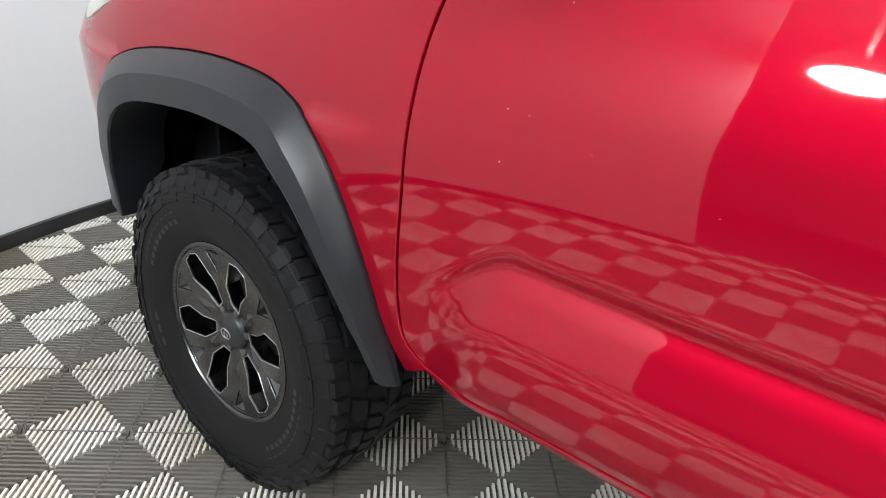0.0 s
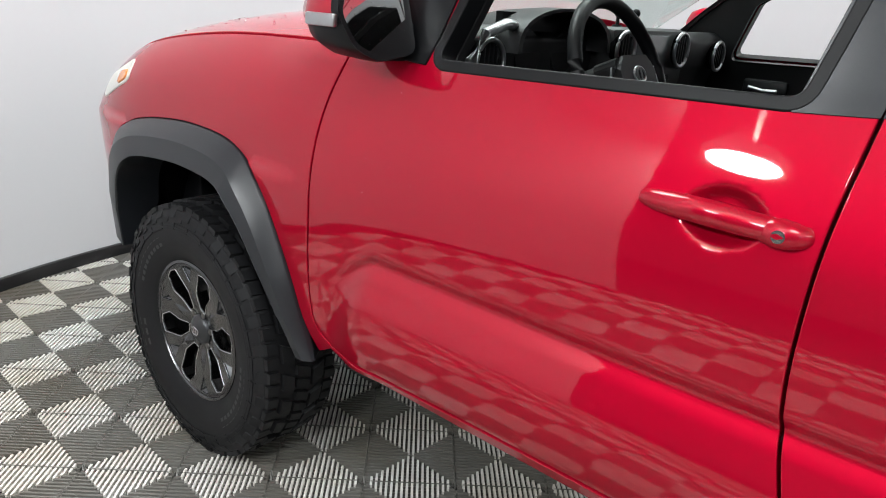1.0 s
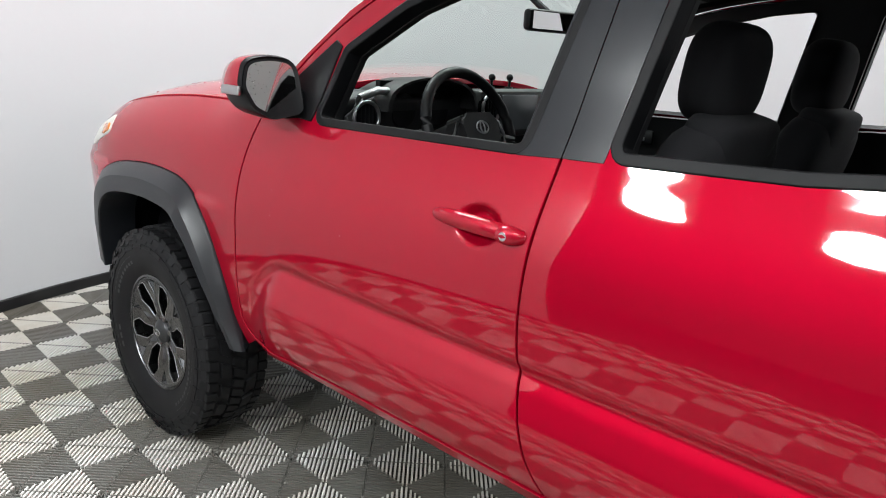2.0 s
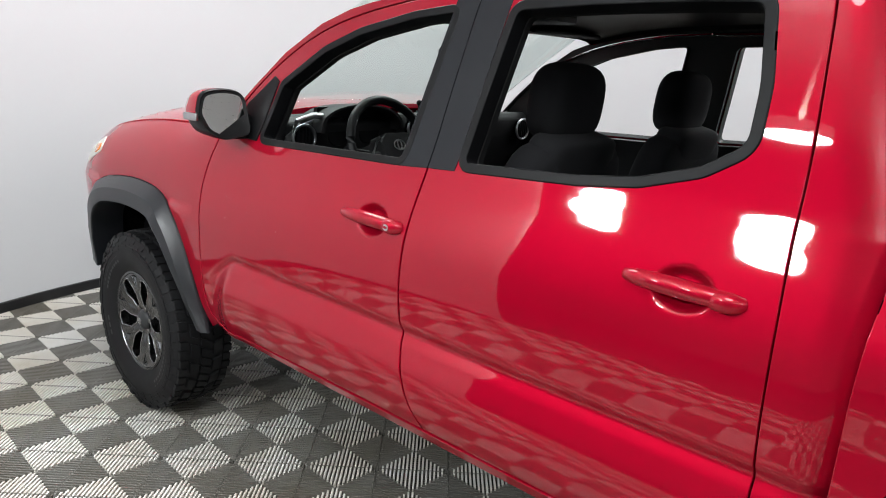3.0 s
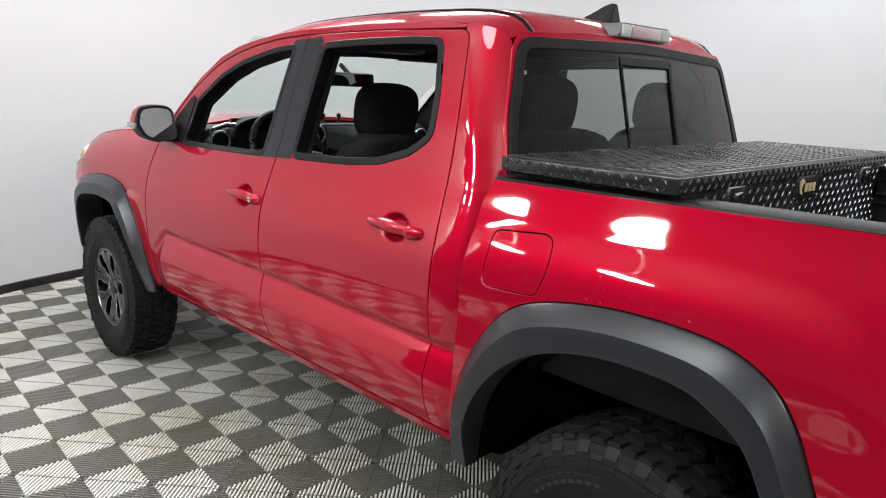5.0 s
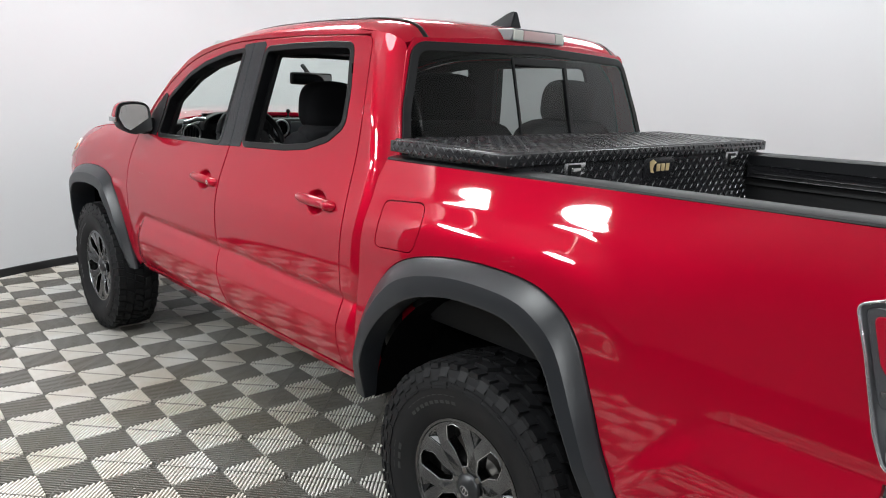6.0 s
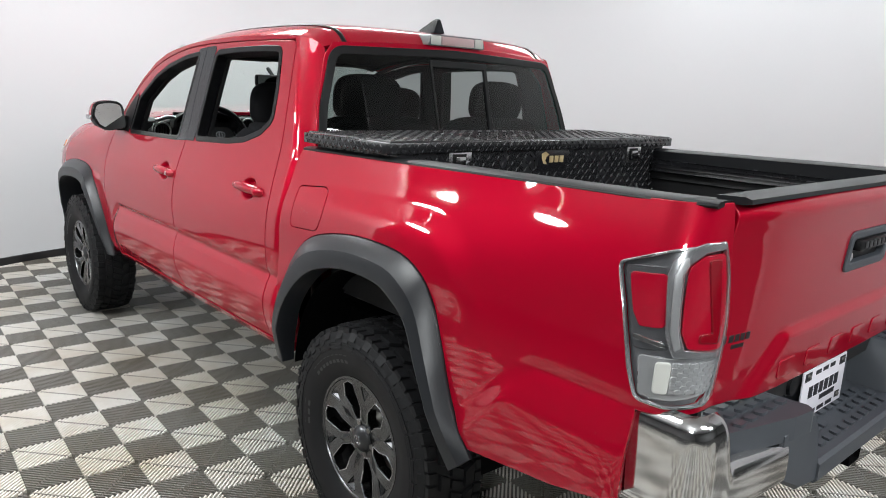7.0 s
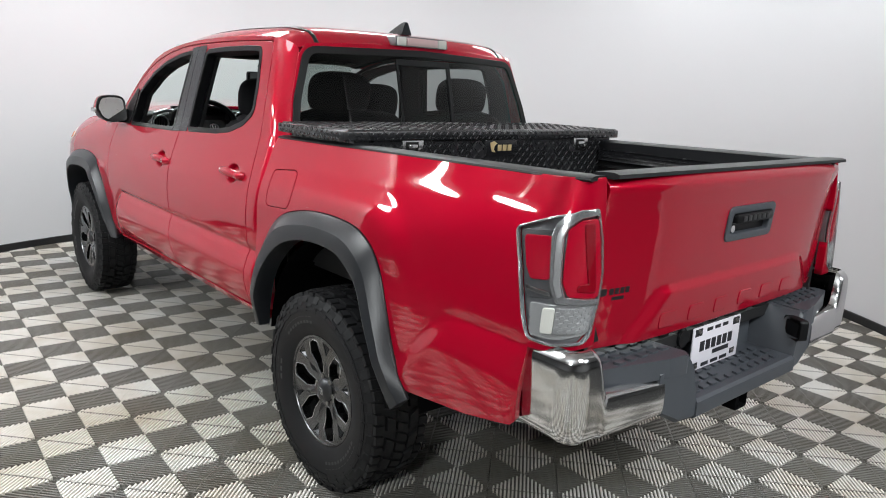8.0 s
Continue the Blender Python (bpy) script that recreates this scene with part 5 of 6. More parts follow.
def bars(items, y0, mat, parent, name="bar"):
    for x0, x1, z0, z1 in items:
        bm = bmesh.new()
        box(bm, x0, x1, y0 - 0.0012, y0 + 0.002, z0, z1, 0.0)
        part(name, bm, mat, parent)
bars([(-0.105 + 0.036 * k, -0.078 + 0.036 * k, 0.703, 0.738) for k in range(6)] + [(-0.02, 0.085, 0.680, 0.695)], -1.0845, INK, plate)
bars([(-0.07 + 0.05 * k, -0.035 + 0.05 * k, 0.768, 0.780) for k in range(3)] + [(-0.085 + 0.06 * k, -0.04 + 0.06 * k, 0.648, 0.660) for k in range(3)], -1.0845, INK, plate)
bars([(-0.142, -0.10, 0.760, 0.785), (0.10, 0.142, 0.760, 0.785), (-0.142, -0.11, 0.646, 0.668), (0.10, 0.130, 0.655, 0.674)], -1.0845, INK, plate, "frame_corner")
for x, z in ((-0.12, 0.775), (0.12, 0.775), (-0.122, 0.655), (0.115, 0.664)):
    bm = bmesh.new()
    tube(bm, 0.008, 0.007, 0.004, pose(x, -1.0875, z, 90, 0, 0), 14)
    part("screw", bm, STEEL, plate)
# trim strip under the bed behind the wheel
for side in (1, -1):
    bm = bmesh.new()
    sweep(bm, [(-side * 0.845, -0.56, 0.588), (-side * 0.842, -0.80, 0.616), (-side * 0.838, -0.98, 0.656)], 0.006, 8)
    part("lower_strip", bm, SILVER, truck, "thin silver strip", 60)

# ---- tool box across the bed ----
toolbox = thing("tool_box", "black diamond-plate tool box across the bed rails", "tool box", at=(-0.006, 0.266, 1.336))
def tb(name, bm, mat, label="", parent=None, smooth=30):
    bmesh.ops.translate(bm, verts=bm.verts, vec=(0, -0.24, -1.335))
    return part(name, bm, mat, parent or toolbox, label, smooth)


bm = bmesh.new()
prism(bm, rounded([(-0.665, 1.10, 0.01), (0.665, 1.10, 0.01), (0.69, 1.312), (0.76, 1.320), (0.76, 1.352), (-0.76, 1.352), (-0.76, 1.320), (-0.69, 1.312)], 2), -0.012, 0.44)
tb("box_body", bm, BOXMETAL, "black metal box with a diamond-plate face")
bm = bmesh.new()
box(bm, -0.812, 0.806, -0.028, 0.472, 1.340, 1.376, 0.004)
lid_top = bmesh.ops.create_cube(bm, size=1.0)["verts"]
for v in lid_top:
    top = v.co.z > 0
    k = 0.990 if top else 1.0
    v.co = Vector((v.co.x * 1.60 * k, 0.222 + v.co.y * 0.496 * (0.975 if top else 1.0), 1.381 if top else 1.372))
lid = tb("lid", bm, BOXMETAL, "black diamond-plate lid")


# coat paler than the box: bright glints on the lugs put into its colour
LUG = material("lug_glint_coat", (0.13, 0.13, 0.135), 0.24, 0.8)


def lug(verts, faces, m, l=0.0135, w=0.0045, h=0.0022):
    s = len(verts)
    for p in ((-l, 0, -0.0005), (0, -w, -0.0005), (l, 0, -0.0005), (0, w, -0.0005), (-l * 0.55, 0, h), (0, -w * 0.45, h), (l * 0.55, 0, h), (0, w * 0.45, h)):
        verts.append(m @ Vector(p))
    faces.extend([(s + 4, s + 5, s + 6, s + 7)] + [(s + i, s + (i + 1) % 4, s + 4 + (i + 1) % 4, s + 4 + i) for i in range(4)])


def lugs(name, width, height, pitch, m, parent, size=0.0135, rise=0.0022, mat=None):
    v, f = [], []
    nu, nv = int(width / pitch), int(height / pitch)
    for i in range(nu):
        for j in range(nv):
            u, w = (i + 0.5) * pitch - width / 2, (j + 0.5) * pitch - height / 2
            lug(v, f, m @ pose(u, w, 0, 0, 0, 45 if (i + j) % 2 else -45), size, size * 0.33, rise)
    ob = mesh_object(name, v, f, mat or LUG, parent)
    ob.location = (0, 0, 0)
    return tagged(ob, "raised diamond pattern", kind="stuff")


back_shift = Matrix.Translation((0, -0.24, -1.335))
lugs("diamond_pattern", 1.50, 0.200, 0.0245, back_shift @ pose(0, -0.0125, 1.236, 90, 0, 0), toolbox)
lugs("diamond_pattern", 1.56, 0.470, 0.0245, back_shift @ pose(0, 0.222, 1.3815), toolbox, 0.0125, 0.0011, BOXMETAL)
for sx in (-1, 1):
    lugs("diamond_pattern", 0.48, 0.036, 0.018, back_shift @ pose(0.8063 if sx > 0 else -0.8123, 0.222, 1.358, 90, 0, 90 * sx), toolbox, 0.0095)
    lugs("diamond_pattern", 0.44, 0.030, 0.028, back_shift @ pose(sx * 0.7603, 0.214, 1.335, 90, 0, 90 * sx), toolbox, 0.014)
lugs("diamond_pattern", 1.60, 0.036, 0.018, back_shift @ pose(0, -0.0283, 1.358, 90, 0, 0), toolbox, 0.0095)
for x in (-0.49, 0.53):
    bm = bmesh.new()
    box(bm, x - 0.052, x + 0.052, -0.019, -0.011, 1.272, 1.346, 0.003)
    la = tb("latch", bm, RIM_EDGE, "silver paddle latch")
    bm = bmesh.new()
    box(bm, x - 0.036, x + 0.026, -0.0205, -0.0185, 1.284, 1.334, 0.001)
    tb("latch_recess", bm, TRIM, "dark recess", la)
    bm = bmesh.new()
    box(bm, x - 0.028, x + 0.016, -0.030, -0.020, 1.288, 1.326, 0.004)
    tb("paddle", bm, CHROME, "silver paddle", la)
    bm = bmesh.new()
    tube(bm, 0.011, 0.010, 0.01, pose(x + 0.040, -0.022, 1.30, 90, 0, 0), 16)
    tb("latch_lock", bm, CHROME, "round lock", la)
bm = bmesh.new()
box(bm, -0.105, 0.092, -0.0165, -0.011, 1.268, 1.342, 0.001)
badge = tb("badge", bm, BOXMETAL, "black badge with pale bars")
bm = bmesh.new()
prism(bm, [(-0.072, 1.325), (-0.050, 1.332), (-0.030, 1.322), (-0.046, 1.312), (-0.050, 1.298), (-0.040, 1.284), (-0.060, 1.288), (-0.068, 1.305)], -0.0185, -0.016)
tb("emblem", bm, GOLD, "pale emblem shape", badge)
for k in range(3):
    bm = bmesh.new()
    box(bm, -0.026 + 0.030 * k, -0.003 + 0.030 * k, -0.0185, -0.016, 1.290, 1.316, 0.001)
    tb("badge_bar", bm, GOLD, "", badge)
for x in (-0.098, 0.085):
    for z in (1.275, 1.335):
        bm = bmesh.new()
        tube(bm, 0.004, 0.003, 0.003, pose(x, -0.0175, z, 90, 0, 0), 10)
        tb("rivet", bm, RIM_EDGE, "", badge)

# ---- the cab inside ----
for side in (1, -1):
    outline = A_LINE + [(1.2, 1.714), (0.95, 1.712), (0.77, 1.705), (0.70, 1.60), (0.66, 1.30), (0.66, 0.60), (2.62, 0.60)]
    panel("inner_trim", outline, cab, INTERIOR, truck, "black inner door and pillar trim", [shrunk(F_WIN, -0.004), shrunk(R_WIN, -0.004)], 0.03, 0.02, 0.004, side, -0.05, 0.004, -1)
    # door cards with armrest and pull
    bm = bmesh.new()
    s = -side
    box(bm, s * 0.70, s * 0.765, 1.72, 2.50, 0.98, 1.05, 0.02)
    box(bm, s * 0.70, s * 0.765, 0.85, 1.45, 0.98, 1.05, 0.02)
    part("armrest", bm, INTERIOR, truck, "black door armrests", 30)
    for y in (2.27, 1.25):
        bm = bmesh.new()
        box(bm, s * 0.712, s * 0.735, y - 0.075, y + 0.075, 1.125, 1.185, 0.012)
        bezel = part("inner_handle_bezel", bm, TRIM, truck, "black inner handle bezel", 30)
        bm = bmesh.new()
        sweep(bm, [(s * 0.706, y - 0.045, 1.150), (s * 0.700, y, 1.148), (s * 0.703, y + 0.05, 1.156)], 0.007, 8)
        part("inner_handle", bm, SILVER, bezel, "silver inner door handle", 50)
# headliner, with a console and visors
panel("headliner", [(-0.60, 0.66), (0.60, 0.66), (0.60, 1.98), (0.57, 2.05), (-0.57, 2.05), (-0.60, 1.98)], roof_form, INTERIOR, truck, "black headliner", [], 0.05, 0.015, 0.0, 1, -0.055)
bm = bmesh.new()
box(bm, -0.10, 0.10, 1.80, 2.02, 1.685, 1.725, 0.015)
part("roof_console", bm, INTERIOR, truck, "black roof console", 30)
for x0, x1 in ((-0.52, -0.16), (0.16, 0.52)):
    bm = bmesh.new()
    box(bm, x0, x1, 1.96, 2.08, 1.660, 1.676, 0.006)
    part("sun_visor", bm, INTERIOR, truck, "black sun visor", 30)
bm = bmesh.new()
box(bm, -0.70, 0.70, 0.60, 0.66, 0.60, 1.262, 0.02)
part("cab_rear_trim", bm, INTERIOR, truck, "black trim behind the rear seat", 30)

# dashboard
dash = new("dashboard")
dash.parent = truck
dash.location = (0, 0, 0.013)
tagged(dash, "black dashboard with silver-ringed vents")
bm = bmesh.new()
prof = rounded([(2.80, 1.00), (2.80, 1.270, 0.02), (2.62, 1.302, 0.05), (2.475, 1.310, 0.03), (2.44, 1.285, 0.02), (2.455, 1.20, 0.03), (2.50, 1.05, 0.05), (2.58, 0.90)], 4)
prism(bm, prof, -0.715, 0.715, "yz")
part("dash_body", bm, INTERIOR, dash, "", 30)
bm = bmesh.new()
# instrument hood
rows = []
for y, k in ((2.66, 0.55), (2.55, 0.9), (2.44, 1.0), (2.385, 1.0), (2.385, 0.93), (2.46, 0.90)):
    rows.append([bm.verts.new((-0.375 + 0.20 * k * math.cos(math.pi * i / 16), y, 1.255 + 0.100 * k * max(0.0, math.sin(math.pi * i / 16)) ** 0.7)) for i in range(17)])
for a, b in zip(rows, rows[1:]):
    for i in range(16):
        bm.faces.new((a[i], a[i + 1], b[i + 1], b[i]))
part("instrument_hood", bm, INTERIOR, dash, "black instrument hood", 40)
bm = bmesh.new()
box(bm, -0.54, -0.21, 2.46, 2.48, 1.17, 1.34, 0.0)
panel_ob = part("instrument_panel", bm, TRIM, dash, "dark instrument panel", 30)
for x in (-0.45, -0.30):
    bm = bmesh.new()
    tube(bm, 0.055, 0.05, 0.012, pose(x, 2.452, 1.25, 90, 0, 0), 28)
    part("dial", bm, TRIM, panel_ob, "dark round dial", 30)
bm = bmesh.new()
box(bm, -0.16, 0.29, 2.385, 2.46, 1.155, 1.318, 0.02)
cs = part("centre_panel", bm, INTERIOR, dash, "black centre panel", 30)
bm = bmesh.new()
box(bm, -0.05, 0.155, 2.380, 2.39, 1.180, 1.302, 0.004)
part("screen", bm, SCREEN, cs, "grey display screen, switched off", 30)
for x in (-0.035, 0.14):
    bm = bmesh.new()
    tube(bm, 0.011, 0.010, 0.02, pose(x, 2.375, 1.185, 90, 0, 0), 18)
    part("knob", bm, TRIM, cs, "black knob", 30)
for x, y, z in ((-0.625, 2.425, 1.235), (-0.115, 2.378, 1.262), (0.228, 2.378, 1.262), (0.655, 2.43, 1.235)):
    bm = bmesh.new()
    ring = [(x + 0.047 * math.cos(t * math.pi / 16), y - 0.006, z + 0.047 * math.sin(t * math.pi / 16)) for t in range(32)]
    sweep(bm, ring, 0.0055, 8, True)
    vent = part("air_vent", bm, SILVER, dash, "round air vent with a silver ring", 50)
    bm = bmesh.new()
    tube(bm, 0.045, 0.045, 0.012, pose(x, y + 0.012, z, 90, 0, 0), 28)
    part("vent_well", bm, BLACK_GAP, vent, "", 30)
    for k in range(4):
        bm = bmesh.new()
        h = math.sqrt(0.041**2 - (0.0225 - 0.015 * k) ** 2)
        box(bm, x - 0.0245 + 0.015 * k, x - 0.0205 + 0.015 * k, y - 0.008, y + 0.008, z - h, z + h)
        part("vent_slat", bm, TRIM, vent, "", 30)
bm = bmesh.new()
sweep(bm, [(-0.70, 2.44, 1.13), (-0.695, 2.415, 1.24), (-0.665, 2.405, 1.295), (-0.60, 2.405, 1.315), (-0.55, 2.42, 1.312)], 0.012, 10)
part("silver_trim", bm, SILVER, dash, "silver dash trim", 50)
for x in (-0.018, 0.083):
    bm = bmesh.new()
    tube(bm, 0.018, 0.012, 0.012, pose(x, 2.46, 1.317), 18)
    tube(bm, 0.005, 0.005, 0.035, pose(x, 2.46, 1.333), 12)
    r = bmesh.ops.create_uvsphere(bm, u_segments=16, v_segments=10, radius=0.0125)
    bmesh.ops.translate(bm, verts=r["verts"], vec=(x, 2.46, 1.355))
    part("mount_ball", bm, TRIM, dash, "black ball mount for a phone holder", 40)
bm = bmesh.new()
box(bm, -0.12, 0.14, 1.45, 2.42, 0.72, 0.92, 0.03)
box(bm, -0.10, 0.12, 1.42, 1.75, 0.90, 1.02, 0.03)
part("centre_console", bm, INTERIOR, truck, "black centre console", 30)

# steering wheel
st_m = pose(-0.375, 2.235, 1.222, -24, 0, 0)
bm = bmesh.new()
ring = [st_m @ Vector((0.183 * math.cos(t * math.pi / 24), 0, 0.183 * math.sin(t * math.pi / 24))) for t in range(48)]
sweep(bm, ring, 0.0165, 12, True)
sw = part("steering_wheel", bm, TRIM, truck, "black steering wheel with a padded hub", 60)
bm = bmesh.new()
hub = rounded([(-0.085, 0.045, 0.03), (0.085, 0.045, 0.03), (0.075, -0.035, 0.03), (0.035, -0.085, 0.03), (-0.035, -0.085, 0.03), (-0.075, -0.035, 0.03)], 4)
prism(bm, hub, -0.045, 0.03, "xz", st_m)
bmesh.ops.bevel(bm, geom=bm.edges[:], offset=0.010, segments=3, affect="EDGES")
part("hub_pad", bm, INTERIOR, sw, "padded hub", 40)
for a, b in (((-0.08, -0.02), (-0.178, -0.03)), ((0.08, -0.02), (0.178, -0.03)), ((0.0, -0.08), (0.0, -0.178))):
    bm = bmesh.new()
    sweep(bm, [st_m @ Vector((a[0] + (b[0] - a[0]) * t, -0.012 + 0.012 * t, a[1] + (b[1] - a[1]) * t)) for t in (0, 0.33, 0.66, 1)], 0.019, 8, flat=0.5)
    part("spoke", bm, INTERIOR, sw, "", 50)
for x in (-0.105, 0.105):
    bm = bmesh.new()
    sweep(bm, [st_m @ Vector((x * 0.86, -0.034, 0.02)), st_m @ Vector((x * 1.1, -0.026, -0.02)), st_m @ Vector((x * 1.0, -0.03, -0.05))], 0.005, 6)
    part("silver_accent", bm, SILVER, sw, "silver accent", 50)
bm = bmesh.new()
for rx, rz in ((0.026, 0.018), (0.009, 0.017)):
    sweep(bm, [st_m @ Vector((rx * math.cos(t * math.pi / 12), -0.046, rz * math.sin(t * math.pi / 12))) for t in range(24)], 0.0026, 6, True)
part("emblem", bm, SILVER, sw, "silver emblem shape", 50)
for sg in (-1, 1):
    bm = bmesh.new()
    sweep(bm, [st_m @ Vector((sg * 0.04, 0.06, 0.0)), st_m @ Vector((sg * 0.17, 0.05, 0.02))], 0.010, 8)
    part("stalk", bm, TRIM, sw, "black column stalk", 50)
bm = bmesh.new()
sweep(bm, [st_m @ Vector((0, 0.02, 0)), (-0.375, 2.50, 1.10)], 0.05, 12)
part("column", bm, INTERIOR, sw, "", 50)

# rear-view mirror
bm = bmesh.new()
box(bm, -0.125, 0.125, -0.018, 0.018, -0.034, 0.034, 0.014, pose(0.0, 2.24, 1.558, 0, 0, -8))
sweep(bm, [(0, 2.25, 1.575), (0, 2.33, 1.63)], 0.012, 8)
rv = part("rear_view_mirror", bm, TRIM, truck, "black rear-view mirror", 30)
bm = bmesh.new()
box(bm, -0.112, 0.112, -0.0195, -0.0175, -0.026, 0.026, 0.0, pose(0.0, 2.24, 1.558, 0, 0, -8))
part("mirror_glass", bm, MIRROR, rv)


# seats
def cushion(bm, w, d, h, m, puff=5.0, n=10):
    """A padded block, rounder than a box."""
    seen = {}

    def vert(p):
        key = tuple(round(c, 4) for c in p)
        if key not in seen:
            q = puff
            norm = (abs(p[0]) ** q + abs(p[1]) ** q + abs(p[2]) ** q) ** (1 / q)
            k = max(abs(c) for c in p) / norm
            seen[key] = bm.verts.new(m @ Vector((p[0] * k * w / 2, p[1] * k * d / 2, p[2] * k * h / 2)))
        return seen[key]
    for axis in range(3):
        for sg in (-1, 1):
            for i in range(n):
                for j in range(n):
                    quad = []
                    for u, t in ((i, j), (i + 1, j), (i + 1, j + 1), (i, j + 1)):
                        p = [0.0, 0.0, 0.0]
                        p[axis], p[(axis + 1) % 3], p[(axis + 2) % 3] = sg, 2 * u / n - 1, 2 * t / n - 1
                        quad.append(vert(p))
                    bm.faces.new(quad)


for x in (-0.375, 0.375):
    seat = new("front_seat")
    seat.parent = truck
    tagged(seat, "black cloth front seat with a headrest")
    bm = bmesh.new()
    cushion(bm, 0.52, 0.50, 0.16, pose(x, 1.86, 0.90, 4, 0, 0))
    part("seat_cushion", bm, FABRIC, seat, "", 60)
    bm = bmesh.new()
    cushion(bm, 0.50, 0.14, 0.62, pose(x, 1.545, 1.03, 14, 0, 0))
    cushion(bm, 0.34, 0.12, 0.14, pose(x, 1.475, 1.285, 14, 0, 0))
    part("backrest", bm, FABRIC, seat, "", 60)
    bm = bmesh.new()
    cushion(bm, 0.29, 0.125, 0.225, pose(x, 1.505, 1.437, 6, 0, 0), 3.2)
    hr = part("headrest", bm, FABRIC, seat, "", 60)
    for sx in (-0.06, 0.06):
        bm = bmesh.new()
        tube(bm, 0.006, 0.006, 0.10, pose(x + sx, 1.495, 1.325, 8, 0, 0), 10)
        part("headrest_post", bm, SILVER, hr, "", 40)
bench = new("rear_seat")
bench.parent = truck
tagged(bench, "black cloth rear bench seat")
for x, w in ((-0.34, 0.66), (0.34, 0.66)):
    bm = bmesh.new()
    cushion(bm, w, 0.14, 0.75, pose(x, 0.745, 1.055, 8, 0, 0))
    part("backrest", bm, FABRIC, bench, "", 60)
    bm = bmesh.new()
    cushion(bm, 0.32, 0.11, 0.20, pose(x * 1.12, 0.725, 1.497, 6, 0, 0), 3.2)
    part("headrest", bm, FABRIC, bench, "", 60)
bm = bmesh.new()
cushion(bm, 1.30, 0.48, 0.15, pose(0, 1.02, 0.86, 5, 0, 0))
part("seat_cushion", bm, FABRIC, bench, "", 60)

# ---- water drops and specks ----
WATER = glass("water", (0.96, 0.97, 0.97), 0.02)
SPECK = material("pale_speck", (0.62, 0.60, 0.58), 0.5)


def drops(name, label, category, mat, points, rng, r0, r1, flat=0.45):
    """Small domes at points, each with its normal."""
    v, f = [], []
    for p, nor in points:
        p, nor = Vector(p), Vector(nor).normalized()
        u = nor.orthogonal().normalized()
        w = nor.cross(u)
        r = rng.uniform(r0, r1) * rng.uniform(0.6, 1.0)
        s = len(v)
        for k in range(6):
            a = k * math.pi / 3
            v.append(p + (u * math.cos(a) + w * math.sin(a)) * r)
        for k in range(6):
            a = k * math.pi / 3
            v.append(p + (u * math.cos(a) + w * math.sin(a)) * r * 0.7 + nor * r * flat * 0.7)
        v.append(p + nor * r * flat)
        for k in range(6):
            j = (k + 1) % 6
            f.append((s + k, s + j, s + 6 + j, s + 6 + k))
            f.append((s + 6 + k, s + 6 + j, s + 12))
    ob = mesh_object(name, v, f, mat, None, label, True)
    return tagged(ob, label, category, "", "stuff")


def on_form(form, u, v, turn=1):
    e = 1e-3

    def at(a, b):
        x, y, z = form(np.array([a]), np.array([b]))
        return Vector((float(np.ravel(x)[0]), float(np.ravel(y)[0]), float(np.ravel(z)[0])))
    p = at(u, v)
    nor = (at(u + e, v) - p).cross(at(u, v + e) - p) * turn
    return p, nor.normalized()


rng = random.Random(5)
drops("water_drops", "small clear water drops scattered over the red hood", "water drops", WATER, [on_form(hood, rng.uniform(-0.70, 0.3), rng.uniform(2.9, 3.85)) for _ in range(420)], rng, 0.002, 0.0045)
mirror_points = []
for _ in range(70):
    x, z = rng.uniform(0.83, 0.955), rng.uniform(1.275, 1.392)
    mirror_points.append(((-x, 2.56 - 0.0637 + 0.20 * (x - 0.892) + 0.30 * (z - 1.328), z), (-0.2, -1, 0.30)))
drops("water_drops", "small clear water drops on the door mirror glass", "water drops", WATER, mirror_points, rng, 0.001, 0.0026)
specks = []
for _ in range(60):
    s = rng.uniform(-0.47, 0.15)
    specks.append(on_form(bed, s, 1.075 + 0.05 * s + abs(rng.gauss(0, 0.045)) + 0.012))
for _ in range(6):
    specks.append(on_form(cab, rng.uniform(1.8, 2.6), rng.uniform(0.9, 1.2), -1))
drops("paint_specks", "tiny pale specks of dust on the red paint", "dust specks", SPECK, specks, rng, 0.0006, 0.0013)
for m in WHEEL_AT[1:]:
    copy_thing(wheel, m)

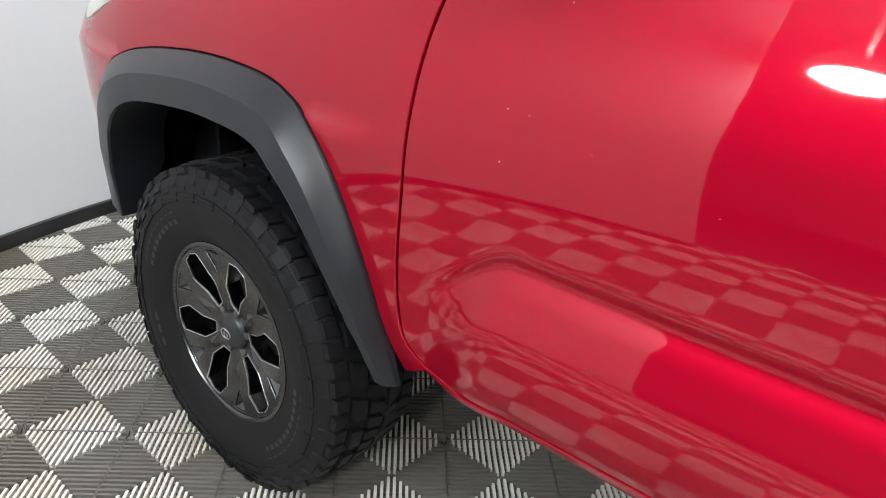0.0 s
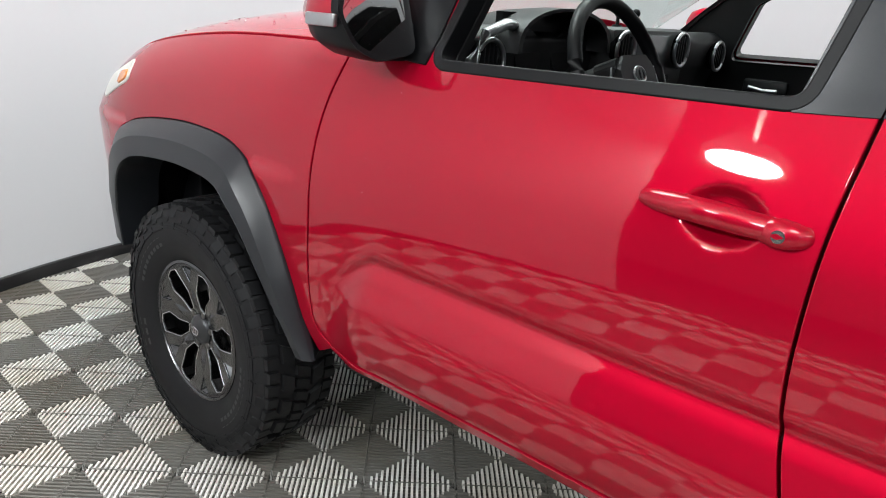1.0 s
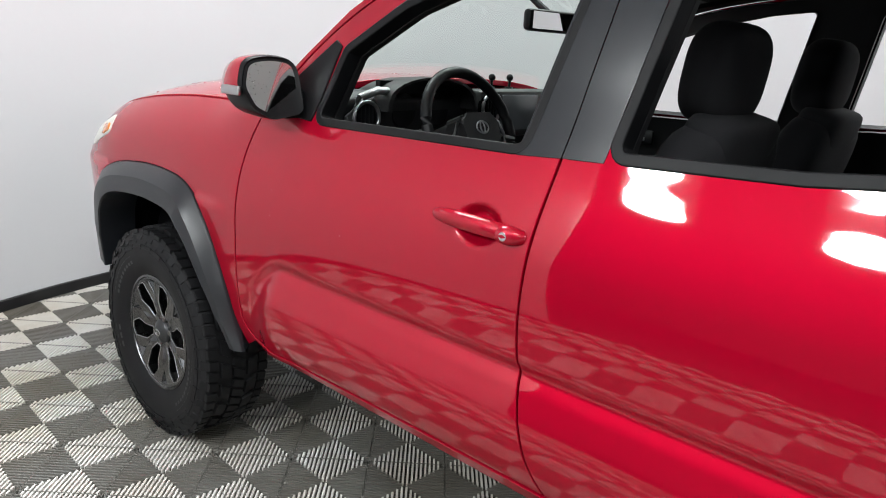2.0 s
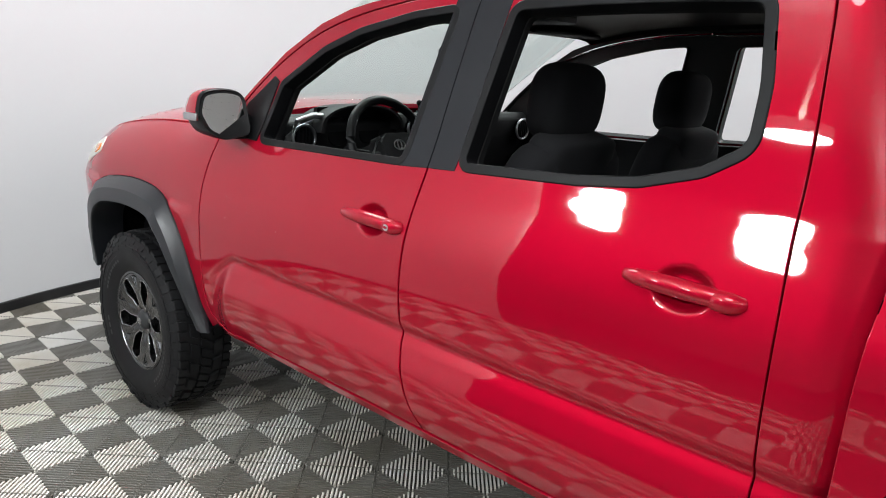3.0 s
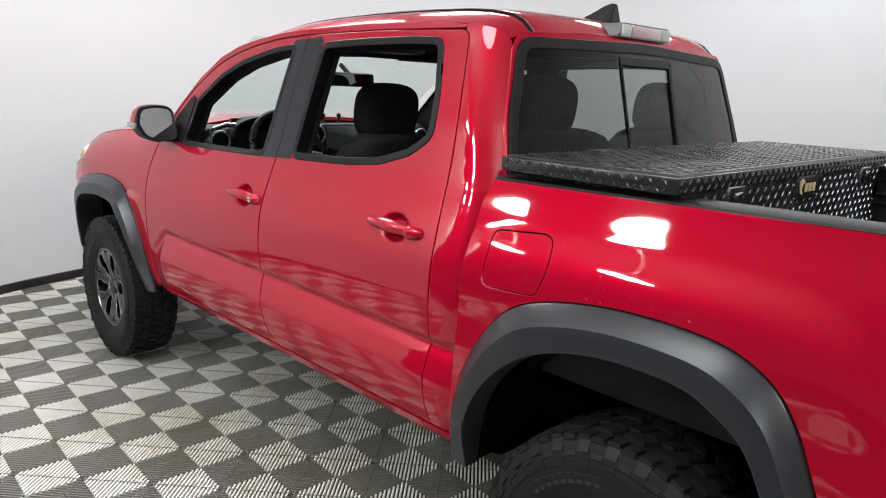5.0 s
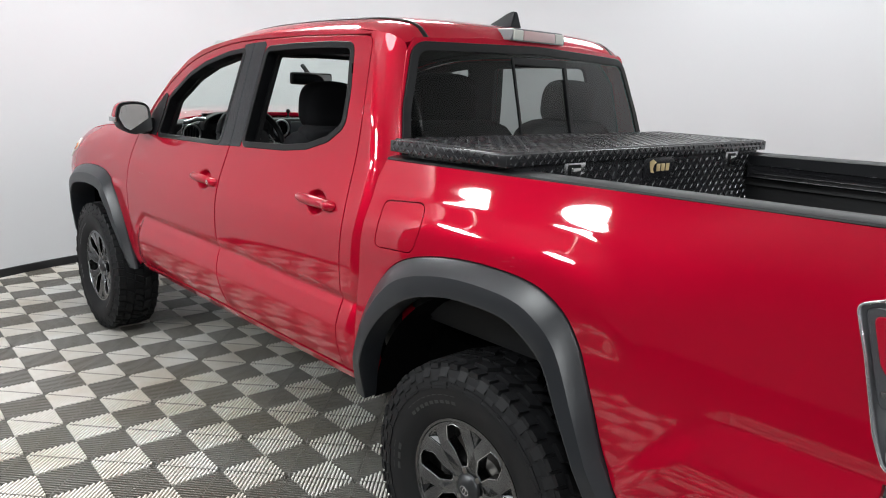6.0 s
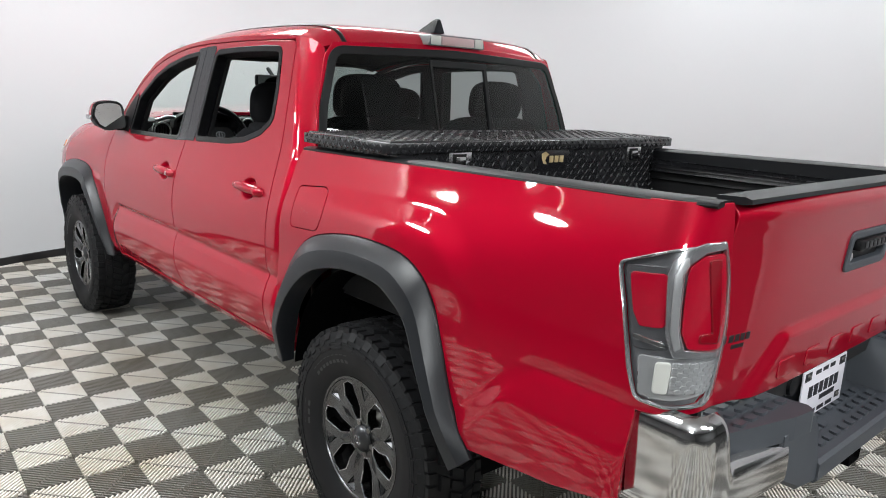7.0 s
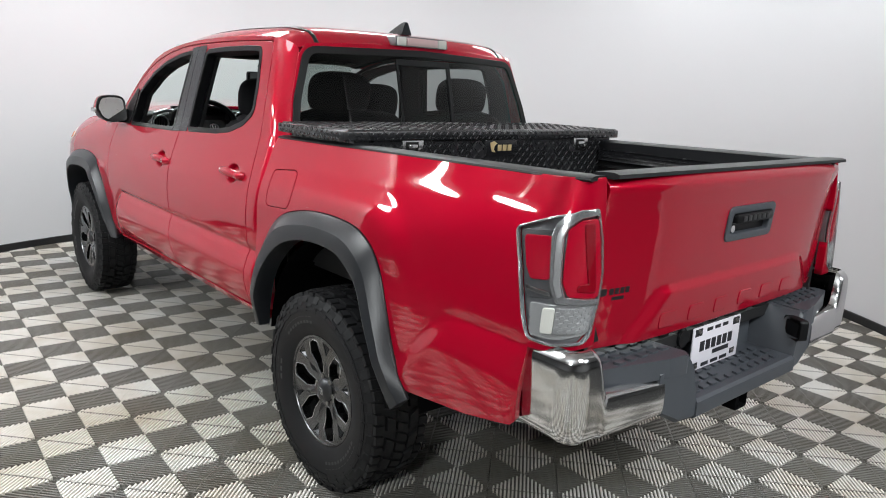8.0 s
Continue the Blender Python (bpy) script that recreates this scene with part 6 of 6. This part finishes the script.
# ---- floor tiles ----
def tile_mesh(name, size, ribs=18, top=0.0):
    """One tile: four triangular fields of ribs, each square to its edge, on a web of lower bars."""
    verts, faces, tones = [], [], []
    pitch, half = size / ribs, size / 2

    def bar(x0, x1, y, w, z1, z0, turn, tone):
        s = len(verts)
        tones.extend([tone] * 5)
        for x in (x0, x1):
            for dy, z in ((-w, z0), (-w * 0.84, z1), (w * 0.84, z1), (w, z0)):
                p = (x, y + dy)
                for _ in range(turn):
                    p = (-p[1], p[0])
                verts.append((p[0], p[1], z))
        faces.extend([(s, s + 4, s + 5, s + 1), (s + 1, s + 5, s + 6, s + 2), (s + 2, s + 6, s + 7, s + 3), (s, s + 1, s + 2, s + 3), (s + 7, s + 6, s + 5, s + 4)])
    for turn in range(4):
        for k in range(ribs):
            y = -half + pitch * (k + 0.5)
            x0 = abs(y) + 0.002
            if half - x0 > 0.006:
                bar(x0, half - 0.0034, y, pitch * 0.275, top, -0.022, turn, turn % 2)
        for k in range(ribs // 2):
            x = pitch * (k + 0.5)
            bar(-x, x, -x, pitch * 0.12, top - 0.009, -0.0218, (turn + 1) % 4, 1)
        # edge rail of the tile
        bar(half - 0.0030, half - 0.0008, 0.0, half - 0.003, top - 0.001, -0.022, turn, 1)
    me = bpy.data.meshes.new(name)
    me.from_pydata(verts, [], faces)
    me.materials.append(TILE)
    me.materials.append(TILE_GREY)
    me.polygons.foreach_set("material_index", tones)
    return me


# the grid lies a little askew of the truck, its edges at 45 degrees to it; tile centres fall on every other crossing of a finer grid
GRID, SKEW, GRID_X, GRID_Y = 0.1958, radians(-2.23), 0.0326, -0.0215
TILE_ME = tile_mesh("tile", GRID * math.sqrt(2))
cells = [(i, j) for i in range(-18, 22) for j in range(-22, 28) if (i + j) % 2]


def tile_at(i, j):
    c, s = math.cos(SKEW), math.sin(SKEW)
    return GRID_X + GRID * (c * i - s * j), GRID_Y + GRID * (s * i + c * j)


def in_booth(x, y):
    a = math.atan2(y - CY, x - CX)
    r = math.hypot(x - CX, y - CY)
    return r < CR + 0.15 or (not (ARC0 - 0.1 < a < ARC1 + 0.1) and x > -4.2 and y > -3.9)


cells = [c for c in cells if in_booth(*tile_at(*c))]
near = sorted(cells, key=lambda c: math.hypot(tile_at(*c)[0] + 0.9, (tile_at(*c)[1] - 1.6) * 0.62))[:300]
chosen = set(near)
for c in near:
    x, y = tile_at(*c)
    ob = new("tile", TILE_ME)
    ob.location = (x, y, 0.0)
    ob.rotation_euler[2] = SKEW + math.pi / 4
    ob.parent = floor
turned_45 = Matrix.Rotation(SKEW + math.pi / 4, 3, "Z")
base = np.array([(turned_45 @ v.co)[:] for v in TILE_ME.vertices])
base_faces = np.array([tuple(p.vertices) for p in TILE_ME.polygons])
far = [tile_at(*c) for c in cells if c not in chosen]
rest_v = np.concatenate([base + (x, y, 0) for x, y in far])
rest_f = np.concatenate([base_faces + len(base) * k for k in range(len(far))])
far_tiles = mesh_object("far_tiles", rest_v.tolist(), rest_f.tolist(), TILE, floor, "grey ribbed tiles farther off")
tagged(far_tiles, kind="stuff")
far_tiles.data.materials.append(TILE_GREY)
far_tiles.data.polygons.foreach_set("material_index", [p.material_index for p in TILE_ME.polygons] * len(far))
